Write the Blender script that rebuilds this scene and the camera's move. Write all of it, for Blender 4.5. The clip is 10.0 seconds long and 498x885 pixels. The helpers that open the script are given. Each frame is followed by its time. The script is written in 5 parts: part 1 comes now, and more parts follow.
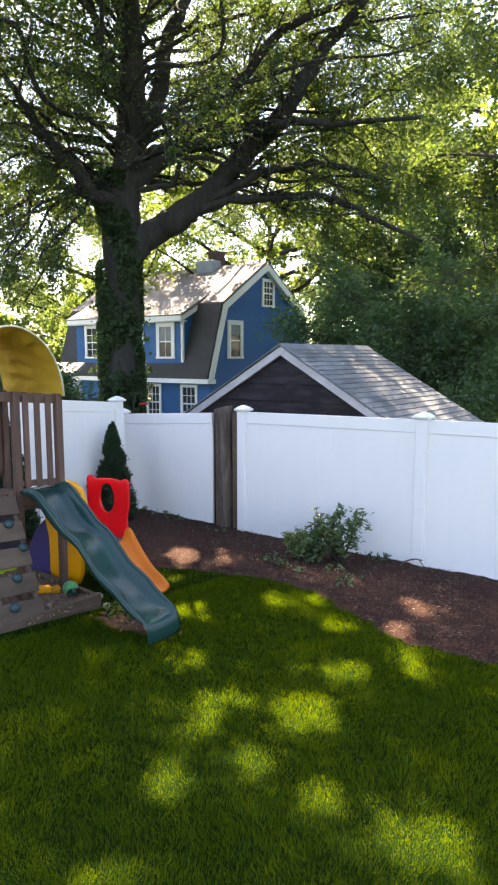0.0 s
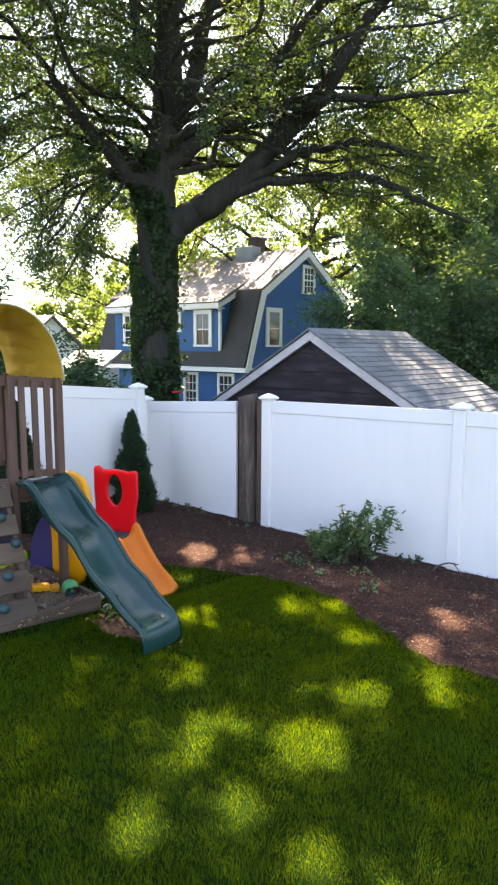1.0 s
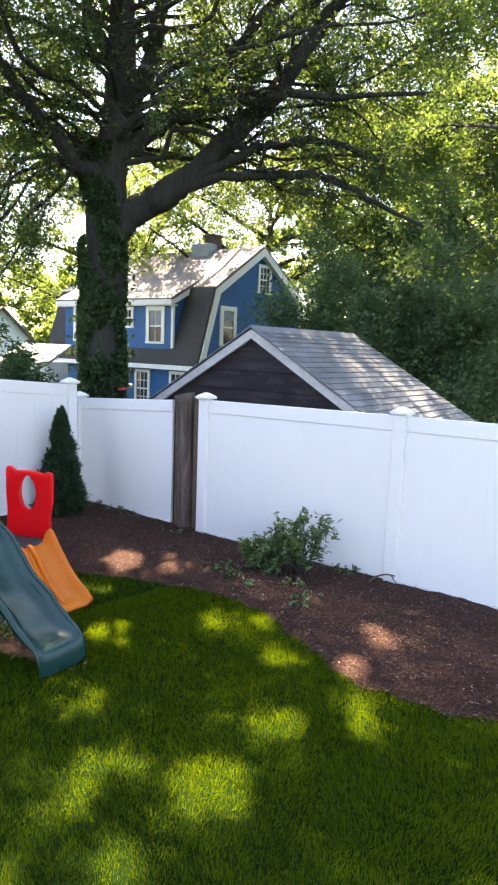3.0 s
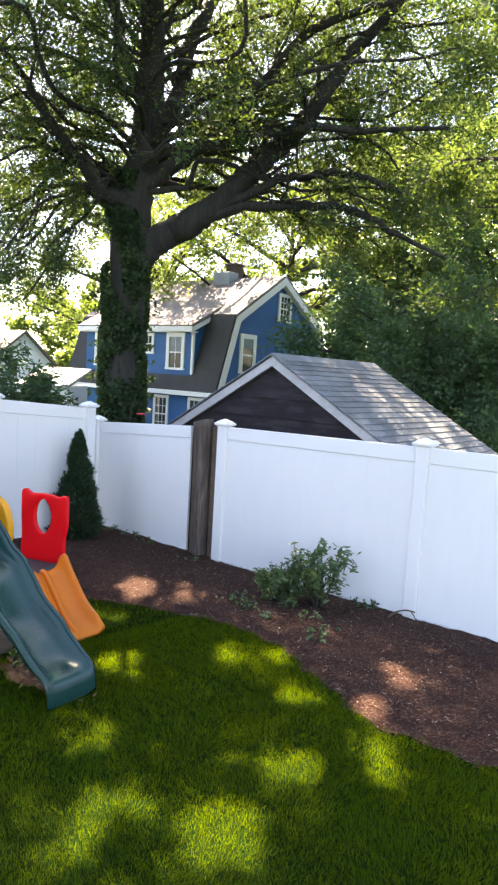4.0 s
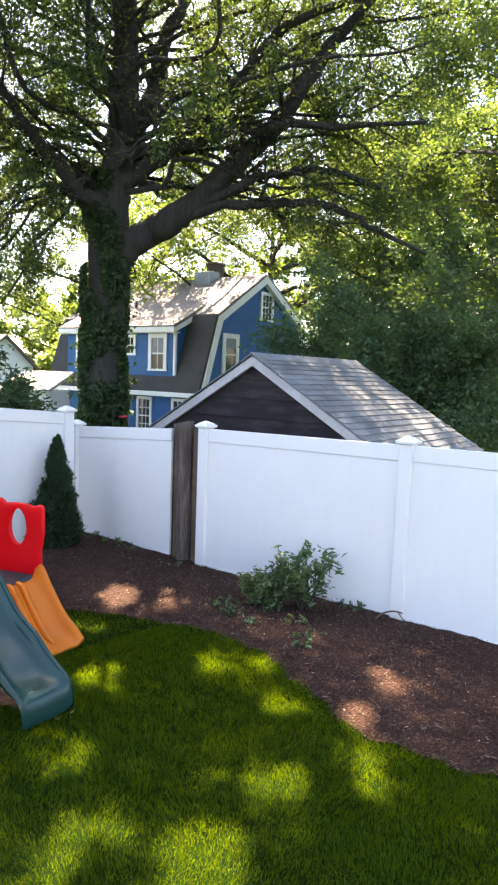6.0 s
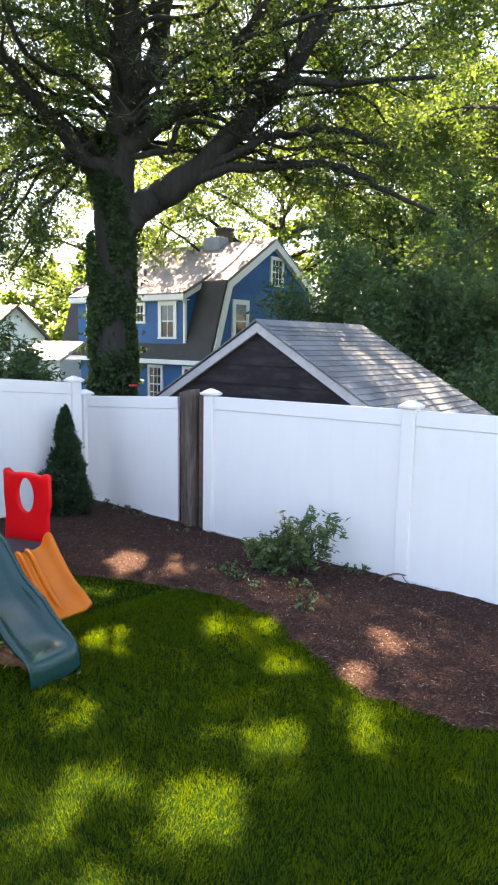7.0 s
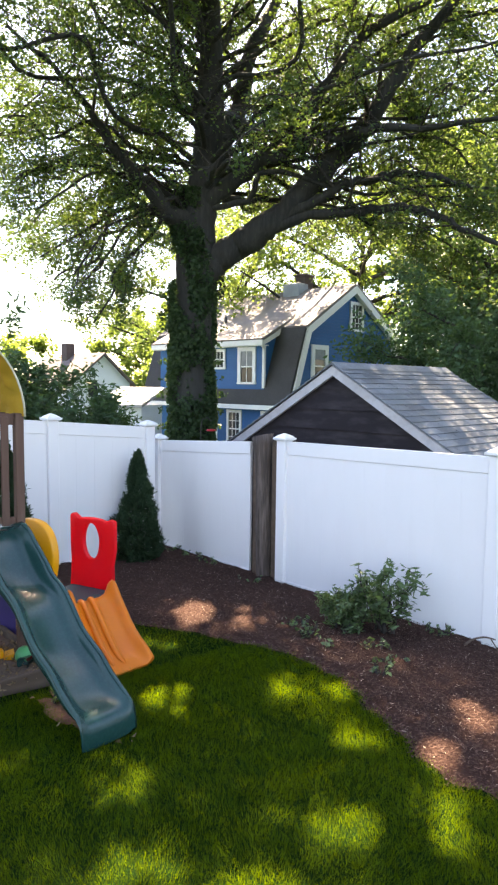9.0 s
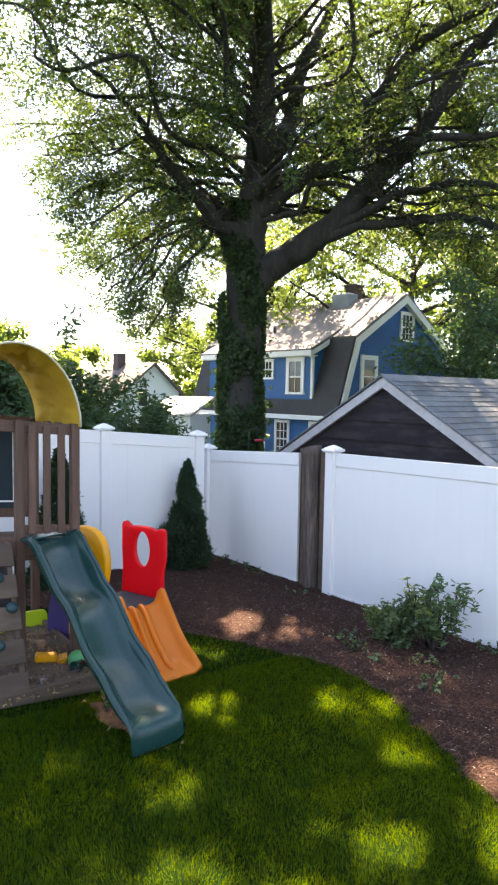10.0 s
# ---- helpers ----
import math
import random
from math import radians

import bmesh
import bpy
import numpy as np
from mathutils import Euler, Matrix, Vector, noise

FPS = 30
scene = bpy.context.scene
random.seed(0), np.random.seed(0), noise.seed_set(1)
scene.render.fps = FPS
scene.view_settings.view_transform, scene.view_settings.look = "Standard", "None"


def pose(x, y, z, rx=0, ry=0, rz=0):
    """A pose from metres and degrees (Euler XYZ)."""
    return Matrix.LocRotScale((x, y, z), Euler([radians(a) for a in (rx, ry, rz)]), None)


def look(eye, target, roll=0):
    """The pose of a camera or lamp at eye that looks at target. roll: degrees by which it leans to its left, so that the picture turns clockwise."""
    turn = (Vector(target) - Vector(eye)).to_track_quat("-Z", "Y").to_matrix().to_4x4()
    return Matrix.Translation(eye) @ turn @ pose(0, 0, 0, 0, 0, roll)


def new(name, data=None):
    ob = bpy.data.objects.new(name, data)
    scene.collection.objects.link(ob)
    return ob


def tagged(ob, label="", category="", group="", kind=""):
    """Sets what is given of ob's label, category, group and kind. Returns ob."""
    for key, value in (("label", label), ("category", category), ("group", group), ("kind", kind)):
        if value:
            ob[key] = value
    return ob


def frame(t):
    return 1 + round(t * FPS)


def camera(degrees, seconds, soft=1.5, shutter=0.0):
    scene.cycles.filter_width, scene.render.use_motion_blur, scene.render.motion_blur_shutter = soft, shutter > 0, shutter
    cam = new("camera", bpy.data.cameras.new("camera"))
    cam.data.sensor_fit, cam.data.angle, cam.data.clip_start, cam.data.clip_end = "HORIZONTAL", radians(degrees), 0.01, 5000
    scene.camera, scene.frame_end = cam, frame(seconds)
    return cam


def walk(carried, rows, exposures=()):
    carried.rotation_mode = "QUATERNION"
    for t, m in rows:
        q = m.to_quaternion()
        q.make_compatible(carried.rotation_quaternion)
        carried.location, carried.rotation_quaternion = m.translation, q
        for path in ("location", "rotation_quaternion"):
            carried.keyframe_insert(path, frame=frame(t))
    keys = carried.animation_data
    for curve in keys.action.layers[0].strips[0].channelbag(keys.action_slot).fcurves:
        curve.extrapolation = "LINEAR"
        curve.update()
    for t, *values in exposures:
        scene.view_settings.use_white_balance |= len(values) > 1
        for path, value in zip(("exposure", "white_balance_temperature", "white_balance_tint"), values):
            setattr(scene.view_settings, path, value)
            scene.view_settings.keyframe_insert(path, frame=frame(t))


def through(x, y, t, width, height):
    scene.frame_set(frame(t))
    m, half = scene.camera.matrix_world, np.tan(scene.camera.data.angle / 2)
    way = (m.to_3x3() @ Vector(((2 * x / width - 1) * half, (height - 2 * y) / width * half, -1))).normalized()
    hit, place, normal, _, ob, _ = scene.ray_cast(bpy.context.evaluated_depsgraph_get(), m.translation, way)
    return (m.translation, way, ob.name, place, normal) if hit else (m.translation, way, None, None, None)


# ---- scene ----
cam = camera(41.4, 10.0, soft=2.3)

PATH = [
    (0, (0.499, -0.873, 1.981), (-0.709, 0.699, 1.721), -0.0),
    (0.3, (0.432, -0.723, 1.961), (-0.855, 0.779, 1.667), -1.0),
    (0.5, (0.415, -0.597, 1.929), (-0.95, 0.85, 1.72), -1.5),
    (1, (0.37, -0.337, 1.921), (-0.937, 1.149, 1.631), 0.3),
    (1.3, (0.288, -0.253, 1.892), (-0.923, 1.328, 1.709), 2.3),
    (1.5, (0.281, -0.174, 1.9), (-0.98, 1.373, 1.776), 0.7),
    (2, (0.256, -0.001, 1.872), (-1.12, 1.441, 1.707), -0.0),
    (2.3, (0.261, 0.077, 1.875), (-1.057, 1.574, 1.728), -1.1),
    (2.5, (0.265, 0.129, 1.877), (-1.022, 1.648, 1.681), 4.1),
    (2.7, (0.33, 0.113, 1.882), (-0.876, 1.682, 1.593), 2.2),
    (3.8, (0.255, 0.157, 1.901), (-0.982, 1.713, 1.674), 2.4),
    (4, (0.245, 0.17, 1.88), (-1.012, 1.711, 1.674), 3.3),
    (4.3, (0.229, 0.132, 1.855), (-1.099, 1.59, 1.525), 3.8),
    (4.5, (0.16, 0.183, 1.84), (-1.098, 1.635, 1.282), 8.4),
    (4.7, (0.177, 0.225, 1.851), (-1.185, 1.629, 1.435), 4.8),
    (5, (0.156, 0.247, 1.885), (-1.245, 1.657, 1.669), 3.9),
    (5.5, (0.189, 0.289, 1.897), (-1.075, 1.827, 1.698), 2.9),
    (5.7, (0.199, 0.299, 1.896), (-1.029, 1.866, 1.705), 2.2),
    (6.8, (0.278, 0.321, 1.899), (-0.959, 1.866, 1.609), 1.1),
    (7, (0.313, 0.337, 1.905), (-0.937, 1.868, 1.597), 1.0),
    (7.5, (0.289, 0.407, 1.882), (-0.96, 1.942, 1.593), 1.1),
    (8, (0.191, 0.463, 1.881), (-1.101, 1.976, 1.669), 1.2),
    (8.5, (0.187, 0.531, 1.896), (-1.231, 1.932, 1.732), 0.8),
    (9, (0.196, 0.575, 1.884), (-1.244, 1.952, 1.708), 0.7),
    (9.5, (0.23, 0.546, 1.906), (-1.248, 1.885, 1.751), 0.5),
    (10, (0.219, 0.533, 1.907), (-1.318, 1.804, 1.757), 1.0),
]
walk(cam, [(t, look(eye, target, roll)) for t, eye, target, roll in PATH], [(0.0, 3.04, 7650, 18), (0.6, 3.16, 7650, 18), (1.2, 3.2, 7650, 18), (9.0, 3.19, 7650, 18), (10.0, 3.06, 7650, 18)])
# ---- things below ----

# ---- world and sun ----
TO_SUN = Vector((-0.52, 0.34, 0.79)).normalized()
world = bpy.data.worlds.new("World")
scene.world = world
world.use_nodes = True
wn = world.node_tree.nodes
sky = wn.new("ShaderNodeTexSky")
sky.sky_type = "NISHITA"
sky.sun_disc = False
sky.sun_elevation = math.asin(TO_SUN.z)
sky.sun_rotation = math.atan2(TO_SUN.x, TO_SUN.y)
sky.dust_density = 0.8
wn["Background"].inputs[1].default_value = 0.086
world.node_tree.links.new(sky.outputs[0], wn["Background"].inputs[0])
sun_data = bpy.data.lights.new("sun", "SUN")
sun_data.energy, sun_data.angle, sun_data.color = 5.0, radians(0.4), (1.0, 0.90, 0.70)
sun = new("sun", sun_data)
sun.matrix_world = look(Vector((0, 0, 30)) + TO_SUN * 10, (0, 0, 30))


# ---- materials ----
def nodes_of(name):
    m = bpy.data.materials.new(name)
    m.use_nodes = True
    nt = m.node_tree
    return m, nt, nt.nodes["Principled BSDF"]


def noise_mix(nt, c1, c2, scale, detail=4, lo=0.35, hi=0.65, stretch=None, base=None, fac=1.0, seed=0.0):
    """Two colours mixed by a noise in object space, over an earlier colour socket if given."""
    tc = nt.nodes.new("ShaderNodeTexCoord")
    mp = nt.nodes.new("ShaderNodeMapping")
    mp.inputs["Location"].default_value = (seed, seed * 1.7, seed * 0.3)
    if stretch:
        mp.inputs["Scale"].default_value = stretch
    nz = nt.nodes.new("ShaderNodeTexNoise")
    nz.inputs["Scale"].default_value, nz.inputs["Detail"].default_value = scale, detail
    rp = nt.nodes.new("ShaderNodeMapRange")
    rp.inputs["From Min"].default_value, rp.inputs["From Max"].default_value = lo, hi
    rp.inputs["To Max"].default_value = fac
    mx = nt.nodes.new("ShaderNodeMix")
    mx.data_type = "RGBA"
    a, b = mx.inputs["A"], mx.inputs["B"]
    a, b = [s for s in mx.inputs if s.name in ("A", "B") and s.type == "RGBA"]
    nt.links.new(tc.outputs["Object"], mp.inputs[0])
    nt.links.new(mp.outputs[0], nz.inputs["Vector"])
    nt.links.new(nz.outputs[0], rp.inputs[0])
    nt.links.new(rp.outputs[0], mx.inputs[0])
    if base is None:
        a.default_value = (*c1, 1)
    else:
        nt.links.new(base, a)
    b.default_value = (*c2, 1)
    return [s for s in mx.outputs if s.type == "RGBA"][0], nz.outputs[0]


def bump(nt, bsdf, height, strength, distance=0.01):
    b = nt.nodes.new("ShaderNodeBump")
    b.inputs["Strength"].default_value, b.inputs["Distance"].default_value = strength, distance
    nt.links.new(height, b.inputs["Height"])
    nt.links.new(b.outputs[0], bsdf.inputs["Normal"])


def surface(name, c1, c2, c3=None, scale=3.0, fine=40.0, rough=0.6, relief=0.2, metal=0.0, stretch=None, spread=0.0, clear=0.0):
    """A painted, wooden, stone or plastic surface: broad variation, fine grain, relief, piece to piece spread."""
    m, nt, b = nodes_of(name)
    col, _ = noise_mix(nt, c1, c2, scale, stretch=stretch)
    col, h = noise_mix(nt, c1, c3 or c2, fine, detail=6, lo=0.45, hi=0.75, stretch=stretch, base=col, fac=0.6, seed=3.1)
    if spread:
        oi = nt.nodes.new("ShaderNodeObjectInfo")
        mr = nt.nodes.new("ShaderNodeMapRange")
        mr.inputs["To Min"].default_value, mr.inputs["To Max"].default_value = 1 - spread, 1 + spread
        hs = nt.nodes.new("ShaderNodeHueSaturation")
        nt.links.new(oi.outputs["Random"], mr.inputs[0])
        nt.links.new(mr.outputs[0], hs.inputs["Value"])
        nt.links.new(col, hs.inputs["Color"])
        col = hs.outputs[0]
    nt.links.new(col, b.inputs["Base Color"])
    b.inputs["Roughness"].default_value, b.inputs["Metallic"].default_value = rough, metal
    b.inputs["Coat Weight"].default_value = clear
    if relief:
        bump(nt, b, h, relief)
    return m


def leaf_material(name, dark, light, through, share=0.45, rough=0.45, gloss=0.5):
    """Leaf: shiny diffuse top, light shining through, each leaf its own tone."""
    m, nt, b = nodes_of(name)
    geo = nt.nodes.new("ShaderNodeNewGeometry")
    ramp = nt.nodes.new("ShaderNodeValToRGB")
    ramp.color_ramp.elements[0].color, ramp.color_ramp.elements[1].color = (*dark, 1), (*light, 1)
    nt.links.new(geo.outputs["Random Per Island"], ramp.inputs[0])
    nt.links.new(ramp.outputs[0], b.inputs["Base Color"])
    b.inputs["Roughness"].default_value = rough
    b.inputs["Specular IOR Level"].default_value = gloss
    tr = nt.nodes.new("ShaderNodeBsdfTranslucent")
    tr.inputs[0].default_value = (*through, 1)
    mx = nt.nodes.new("ShaderNodeMixShader")
    mx.inputs[0].default_value = share
    nt.links.new(b.outputs[0], mx.inputs[1])
    nt.links.new(tr.outputs[0], mx.inputs[2])
    nt.links.new(mx.outputs[0], nt.nodes["Material Output"].inputs[0])
    return m


def cloth_material(name, c1, c2, through, share):
    """Thin woven cloth that lets some sun through."""
    m = surface(name, c1, c2, scale=3, fine=26, rough=0.85, relief=0.3)
    nt = m.node_tree
    tr = nt.nodes.new("ShaderNodeBsdfTranslucent")
    tr.inputs[0].default_value = (*through, 1)
    mx = nt.nodes.new("ShaderNodeMixShader")
    mx.inputs[0].default_value = share
    nt.links.new(nt.nodes["Principled BSDF"].outputs[0], mx.inputs[1])
    nt.links.new(tr.outputs[0], mx.inputs[2])
    nt.links.new(mx.outputs[0], nt.nodes["Material Output"].inputs[0])
    return m


def glass_material(name, tint):
    m, nt, b = nodes_of(name)
    b.inputs["Base Color"].default_value = (*tint, 1)
    b.inputs["Roughness"].default_value = 0.06
    b.inputs["Specular IOR Level"].default_value = 0.3
    return m


VINYL = surface("white_vinyl", (0.815, 0.79, 0.78), (0.79, 0.765, 0.755), (0.78, 0.755, 0.74), scale=0.8, fine=7, rough=0.35, relief=0.02, stretch=(1, 1, 0.25))
CAP = surface("white_cap", (0.86, 0.84, 0.825), (0.81, 0.79, 0.775), scale=3, fine=20, rough=0.35, relief=0.02)
LOG = surface("weathered_log", (0.105, 0.074, 0.060), (0.036, 0.026, 0.021), (0.24, 0.18, 0.15), scale=6, fine=30, rough=0.85, relief=0.8, stretch=(1, 1, 0.12))
SIDING_DARK = surface("dark_brown_siding", (0.020, 0.0155, 0.0185), (0.0135, 0.0105, 0.0125), (0.056, 0.048, 0.050), scale=1.5, fine=12, rough=0.7, relief=0.3, stretch=(0.3, 1, 1))
SIDING_DARK.node_tree.nodes["Principled BSDF"].inputs["Specular IOR Level"].default_value = 0.15
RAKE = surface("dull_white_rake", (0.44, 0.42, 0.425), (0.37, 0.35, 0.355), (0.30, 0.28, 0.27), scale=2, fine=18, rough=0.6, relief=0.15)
WHITE_TRIM = surface("white_trim", (0.84, 0.83, 0.82), (0.80, 0.79, 0.78), (0.7, 0.68, 0.66), scale=2, fine=18, rough=0.55, relief=0.15)
SHINGLE = surface("grey_shingle", (0.150, 0.162, 0.180), (0.100, 0.110, 0.125), (0.225, 0.238, 0.252), scale=3.5, fine=70, rough=0.9, relief=0.6, spread=0.2)
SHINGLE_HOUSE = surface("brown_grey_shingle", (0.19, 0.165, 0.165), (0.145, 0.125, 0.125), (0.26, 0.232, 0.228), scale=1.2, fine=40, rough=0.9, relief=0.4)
SHINGLE_DARK = surface("darker_shingle_tone", (0.055, 0.052, 0.054), (0.038, 0.036, 0.038), (0.08, 0.075, 0.076), scale=1.2, fine=30, rough=0.9, relief=0.4)
BLUE = surface("blue_clapboard", (0.008, 0.102, 0.28), (0.007, 0.088, 0.245), (0.014, 0.122, 0.32), scale=0.7, fine=14, rough=0.6, relief=0.15, stretch=(0.4, 0.4, 3))
BRICK = surface("chimney_brick", (0.09, 0.06, 0.055), (0.06, 0.045, 0.042), (0.13, 0.09, 0.08), scale=3, fine=30, rough=0.9, relief=0.5)
LEAD = surface("grey_flashing", (0.30, 0.34, 0.40), (0.24, 0.27, 0.32), scale=3, fine=20, rough=0.5, relief=0.1)
GLASS = glass_material("window_glass", (0.035, 0.04, 0.045))
CURTAIN = surface("pale_blind", (0.30, 0.31, 0.32), (0.22, 0.23, 0.24), scale=4, fine=30, rough=0.8, relief=0.1)
BARK = surface("oak_bark", (0.036, 0.034, 0.030), (0.021, 0.020, 0.018), (0.062, 0.058, 0.051), scale=3, fine=14, rough=0.95, relief=1.0, stretch=(1, 1, 0.2))
TWIG = surface("twig_bark", (0.05, 0.042, 0.034), (0.03, 0.026, 0.022), scale=3, fine=20, rough=0.95, relief=0.3)
CEDAR = surface("cedar_wood", (0.115, 0.056, 0.037), (0.075, 0.038, 0.027), (0.16, 0.092, 0.066), scale=3, fine=26, rough=0.75, relief=0.4, stretch=(1, 1, 0.12), spread=0.15)
GREY_BOARD = surface("weathered_board", (0.115, 0.074, 0.050), (0.072, 0.047, 0.033), (0.165, 0.115, 0.082), scale=4, fine=24, rough=0.85, relief=0.5, stretch=(0.6, 0.12, 0.6), spread=0.15)
TEAL = surface("teal_plastic", (0.008, 0.043, 0.038), (0.007, 0.037, 0.033), (0.014, 0.055, 0.048), scale=2, fine=60, rough=0.22, relief=0.04)
RED = cloth_material("red_plastic", (0.92, 0.014, 0.028), (0.86, 0.012, 0.024), (1.0, 0.05, 0.06), 0.5)
RED.node_tree.nodes["Principled BSDF"].inputs["Roughness"].default_value = 0.35
ORANGE = cloth_material("orange_plastic", (0.84, 0.23, 0.010), (0.76, 0.20, 0.010), (0.95, 0.32, 0.012), 0.3)
ORANGE.node_tree.nodes["Principled BSDF"].inputs["Roughness"].default_value = 0.38
YELLOW = surface("yellow_plastic", (0.84, 0.35, 0.003), (0.76, 0.30, 0.003), scale=2, fine=50, rough=0.38, relief=0.04)
PURPLE = surface("purple_plastic", (0.045, 0.03, 0.14), (0.038, 0.026, 0.115), scale=2, fine=50, rough=0.4, relief=0.04)
BLUE_PLASTIC = surface("blue_plastic", (0.015, 0.04, 0.17), (0.012, 0.034, 0.14), scale=2, fine=50, rough=0.4, relief=0.04)
GREEN_PLASTIC = surface("green_plastic", (0.05, 0.30, 0.10), (0.04, 0.25, 0.08), scale=2, fine=50, rough=0.4, relief=0.04)
LIME_PLASTIC = surface("lime_plastic", (0.45, 0.60, 0.02), (0.38, 0.52, 0.02), scale=2, fine=50, rough=0.4, relief=0.04)
SLATE = surface("chalkboard", (0.003, 0.015, 0.024), (0.005, 0.019, 0.029), (0.010, 0.026, 0.035), scale=2, fine=12, rough=0.8, relief=0.05)
STONE = surface("stone", (0.30, 0.28, 0.25), (0.22, 0.2, 0.18), scale=6, fine=40, rough=0.9, relief=0.5)
SAND = surface("sand", (0.15, 0.100, 0.070), (0.085, 0.052, 0.034), (0.23, 0.16, 0.105), scale=5, fine=60, rough=0.95, relief=0.6)
WHITE_WALL = surface("white_house_wall", (0.85, 0.85, 0.86), (0.8, 0.8, 0.81), scale=1, fine=10, rough=0.7, relief=0.1)
ROOF_BROWN = surface("brown_shingle", (0.15, 0.11, 0.10), (0.11, 0.082, 0.075), (0.20, 0.15, 0.14), scale=1.5, fine=25, rough=0.9, relief=0.4)
PALE_ROOF = surface("pale_roof", (0.46, 0.44, 0.43), (0.36, 0.34, 0.33), scale=1, fine=20, rough=0.8, relief=0.2)
PICKET = surface("grey_picket", (0.33, 0.31, 0.27), (0.24, 0.22, 0.19), scale=3, fine=25, rough=0.85, relief=0.3, spread=0.15)
BLACK_METAL = surface("black_metal", (0.02, 0.02, 0.022), (0.03, 0.03, 0.03), scale=5, fine=40, rough=0.5, relief=0.05)
PIN_RED = surface("red_feeder", (0.65, 0.02, 0.05), (0.55, 0.015, 0.04), scale=3, fine=40, rough=0.35, relief=0.02)

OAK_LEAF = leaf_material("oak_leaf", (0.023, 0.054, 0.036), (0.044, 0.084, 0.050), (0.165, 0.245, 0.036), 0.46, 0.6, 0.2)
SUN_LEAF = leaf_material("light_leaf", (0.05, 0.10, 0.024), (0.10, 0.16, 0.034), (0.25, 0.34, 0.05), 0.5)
DARK_LEAF = leaf_material("dogwood_leaf", (0.026, 0.062, 0.036), (0.072, 0.136, 0.064), (0.11, 0.20, 0.04), 0.35, 0.5, 0.3)
IVY_LEAF = leaf_material("ivy_leaf", (0.026, 0.056, 0.026), (0.052, 0.095, 0.040), (0.08, 0.14, 0.03), 0.3, 0.6, 0.3)
SHRUB_LEAF = leaf_material("shrub_leaf", (0.042, 0.085, 0.032), (0.115, 0.185, 0.072), (0.14, 0.22, 0.04), 0.3, 0.36)
ARB_LEAF = leaf_material("arborvitae_spray", (0.022, 0.047, 0.026), (0.040, 0.076, 0.034), (0.05, 0.09, 0.03), 0.2, 0.8, 0.15)
GRASS = leaf_material("grass_blade", (0.0060, 0.032, 0.0100), (0.044, 0.101, 0.0075), (0.195, 0.270, 0.001), 0.45, 0.8, 0.0)


def dry_patches(m):
    """Straw-coloured thatch showing here and there among the blades."""
    nt = m.node_tree
    ramp = [n for n in nt.nodes if n.bl_idname == "ShaderNodeValToRGB"][0]
    col, _ = noise_mix(nt, None, (0.070, 0.052, 0.012), 2.6, detail=5, lo=0.58, hi=0.75, base=ramp.outputs[0], fac=0.16, seed=8.0)
    # matt blades, with no shine at all
    matt = nt.nodes.new("ShaderNodeBsdfDiffuse")
    mix = [n for n in nt.nodes if n.bl_idname == "ShaderNodeMixShader"][0]
    nt.links.new(col, matt.inputs["Color"])
    nt.links.new(matt.outputs[0], mix.inputs[1])
    nt.nodes.remove(nt.nodes["Principled BSDF"])


dry_patches(GRASS)
CHIP = leaf_material("bark_chip", (0.036, 0.017, 0.013), (0.135, 0.080, 0.060), (0.05, 0.03, 0.02), 0.0, 0.85, 0.08)
chip_tones = [n for n in CHIP.node_tree.nodes if n.bl_idname == "ShaderNodeValToRGB"][0].color_ramp
chip_tones.elements[1].position = 0.93
chip_tones.elements.new(1.0).color = (0.42, 0.32, 0.25, 1)


def ground_material():
    m, nt, b = nodes_of("lawn_soil")
    col, _ = noise_mix(nt, (0.006, 0.016, 0.003), (0.008, 0.019, 0.0035), 1.1)
    col, h = noise_mix(nt, None, (0.013, 0.012, 0.003), 55, detail=6, lo=0.5, hi=0.8, base=col, fac=0.6, seed=2.0)
    matt = nt.nodes.new("ShaderNodeBsdfDiffuse")
    nt.links.new(col, matt.inputs["Color"])
    bump(nt, matt, h, 0.6, 0.02)
    nt.links.new(matt.outputs[0], nt.nodes["Material Output"].inputs[0])
    nt.nodes.remove(b)
    return m


def mulch_material():
    m, nt, b = nodes_of("bark_mulch")
    col, _ = noise_mix(nt, (0.050, 0.026, 0.020), (0.034, 0.018, 0.0145), 1.3)
    col, h = noise_mix(nt, None, (0.115, 0.072, 0.052), 45, detail=8, lo=0.5, hi=0.72, base=col, fac=0.7, seed=5.0)
    nt.links.new(col, b.inputs["Base Color"])
    b.inputs["Roughness"].default_value = 0.95
    b.inputs["Specular IOR Level"].default_value = 0.05
    bump(nt, b, h, 1.0, 0.03)
    return m


SOIL = surface("bare_soil", (0.15, 0.060, 0.034), (0.09, 0.040, 0.024), (0.21, 0.105, 0.07), scale=5, fine=50, rough=0.95, relief=0.8)
LAWN, MULCH = ground_material(), mulch_material()


# ---- building tools ----
def thing(name, label, category, m=None, group="", kind=""):
    ob = new(name)
    ob.empty_display_size = 0.1
    if m is not None:
        ob.matrix_world = m
    return tagged(ob, label, category, group, kind)


def mesh_ob(name, me, mat, parent=None, label=""):
    me.materials.append(mat)
    ob = new(name, me)
    if parent is not None:
        ob.parent = parent
    if label:
        tagged(ob, label)
    return ob


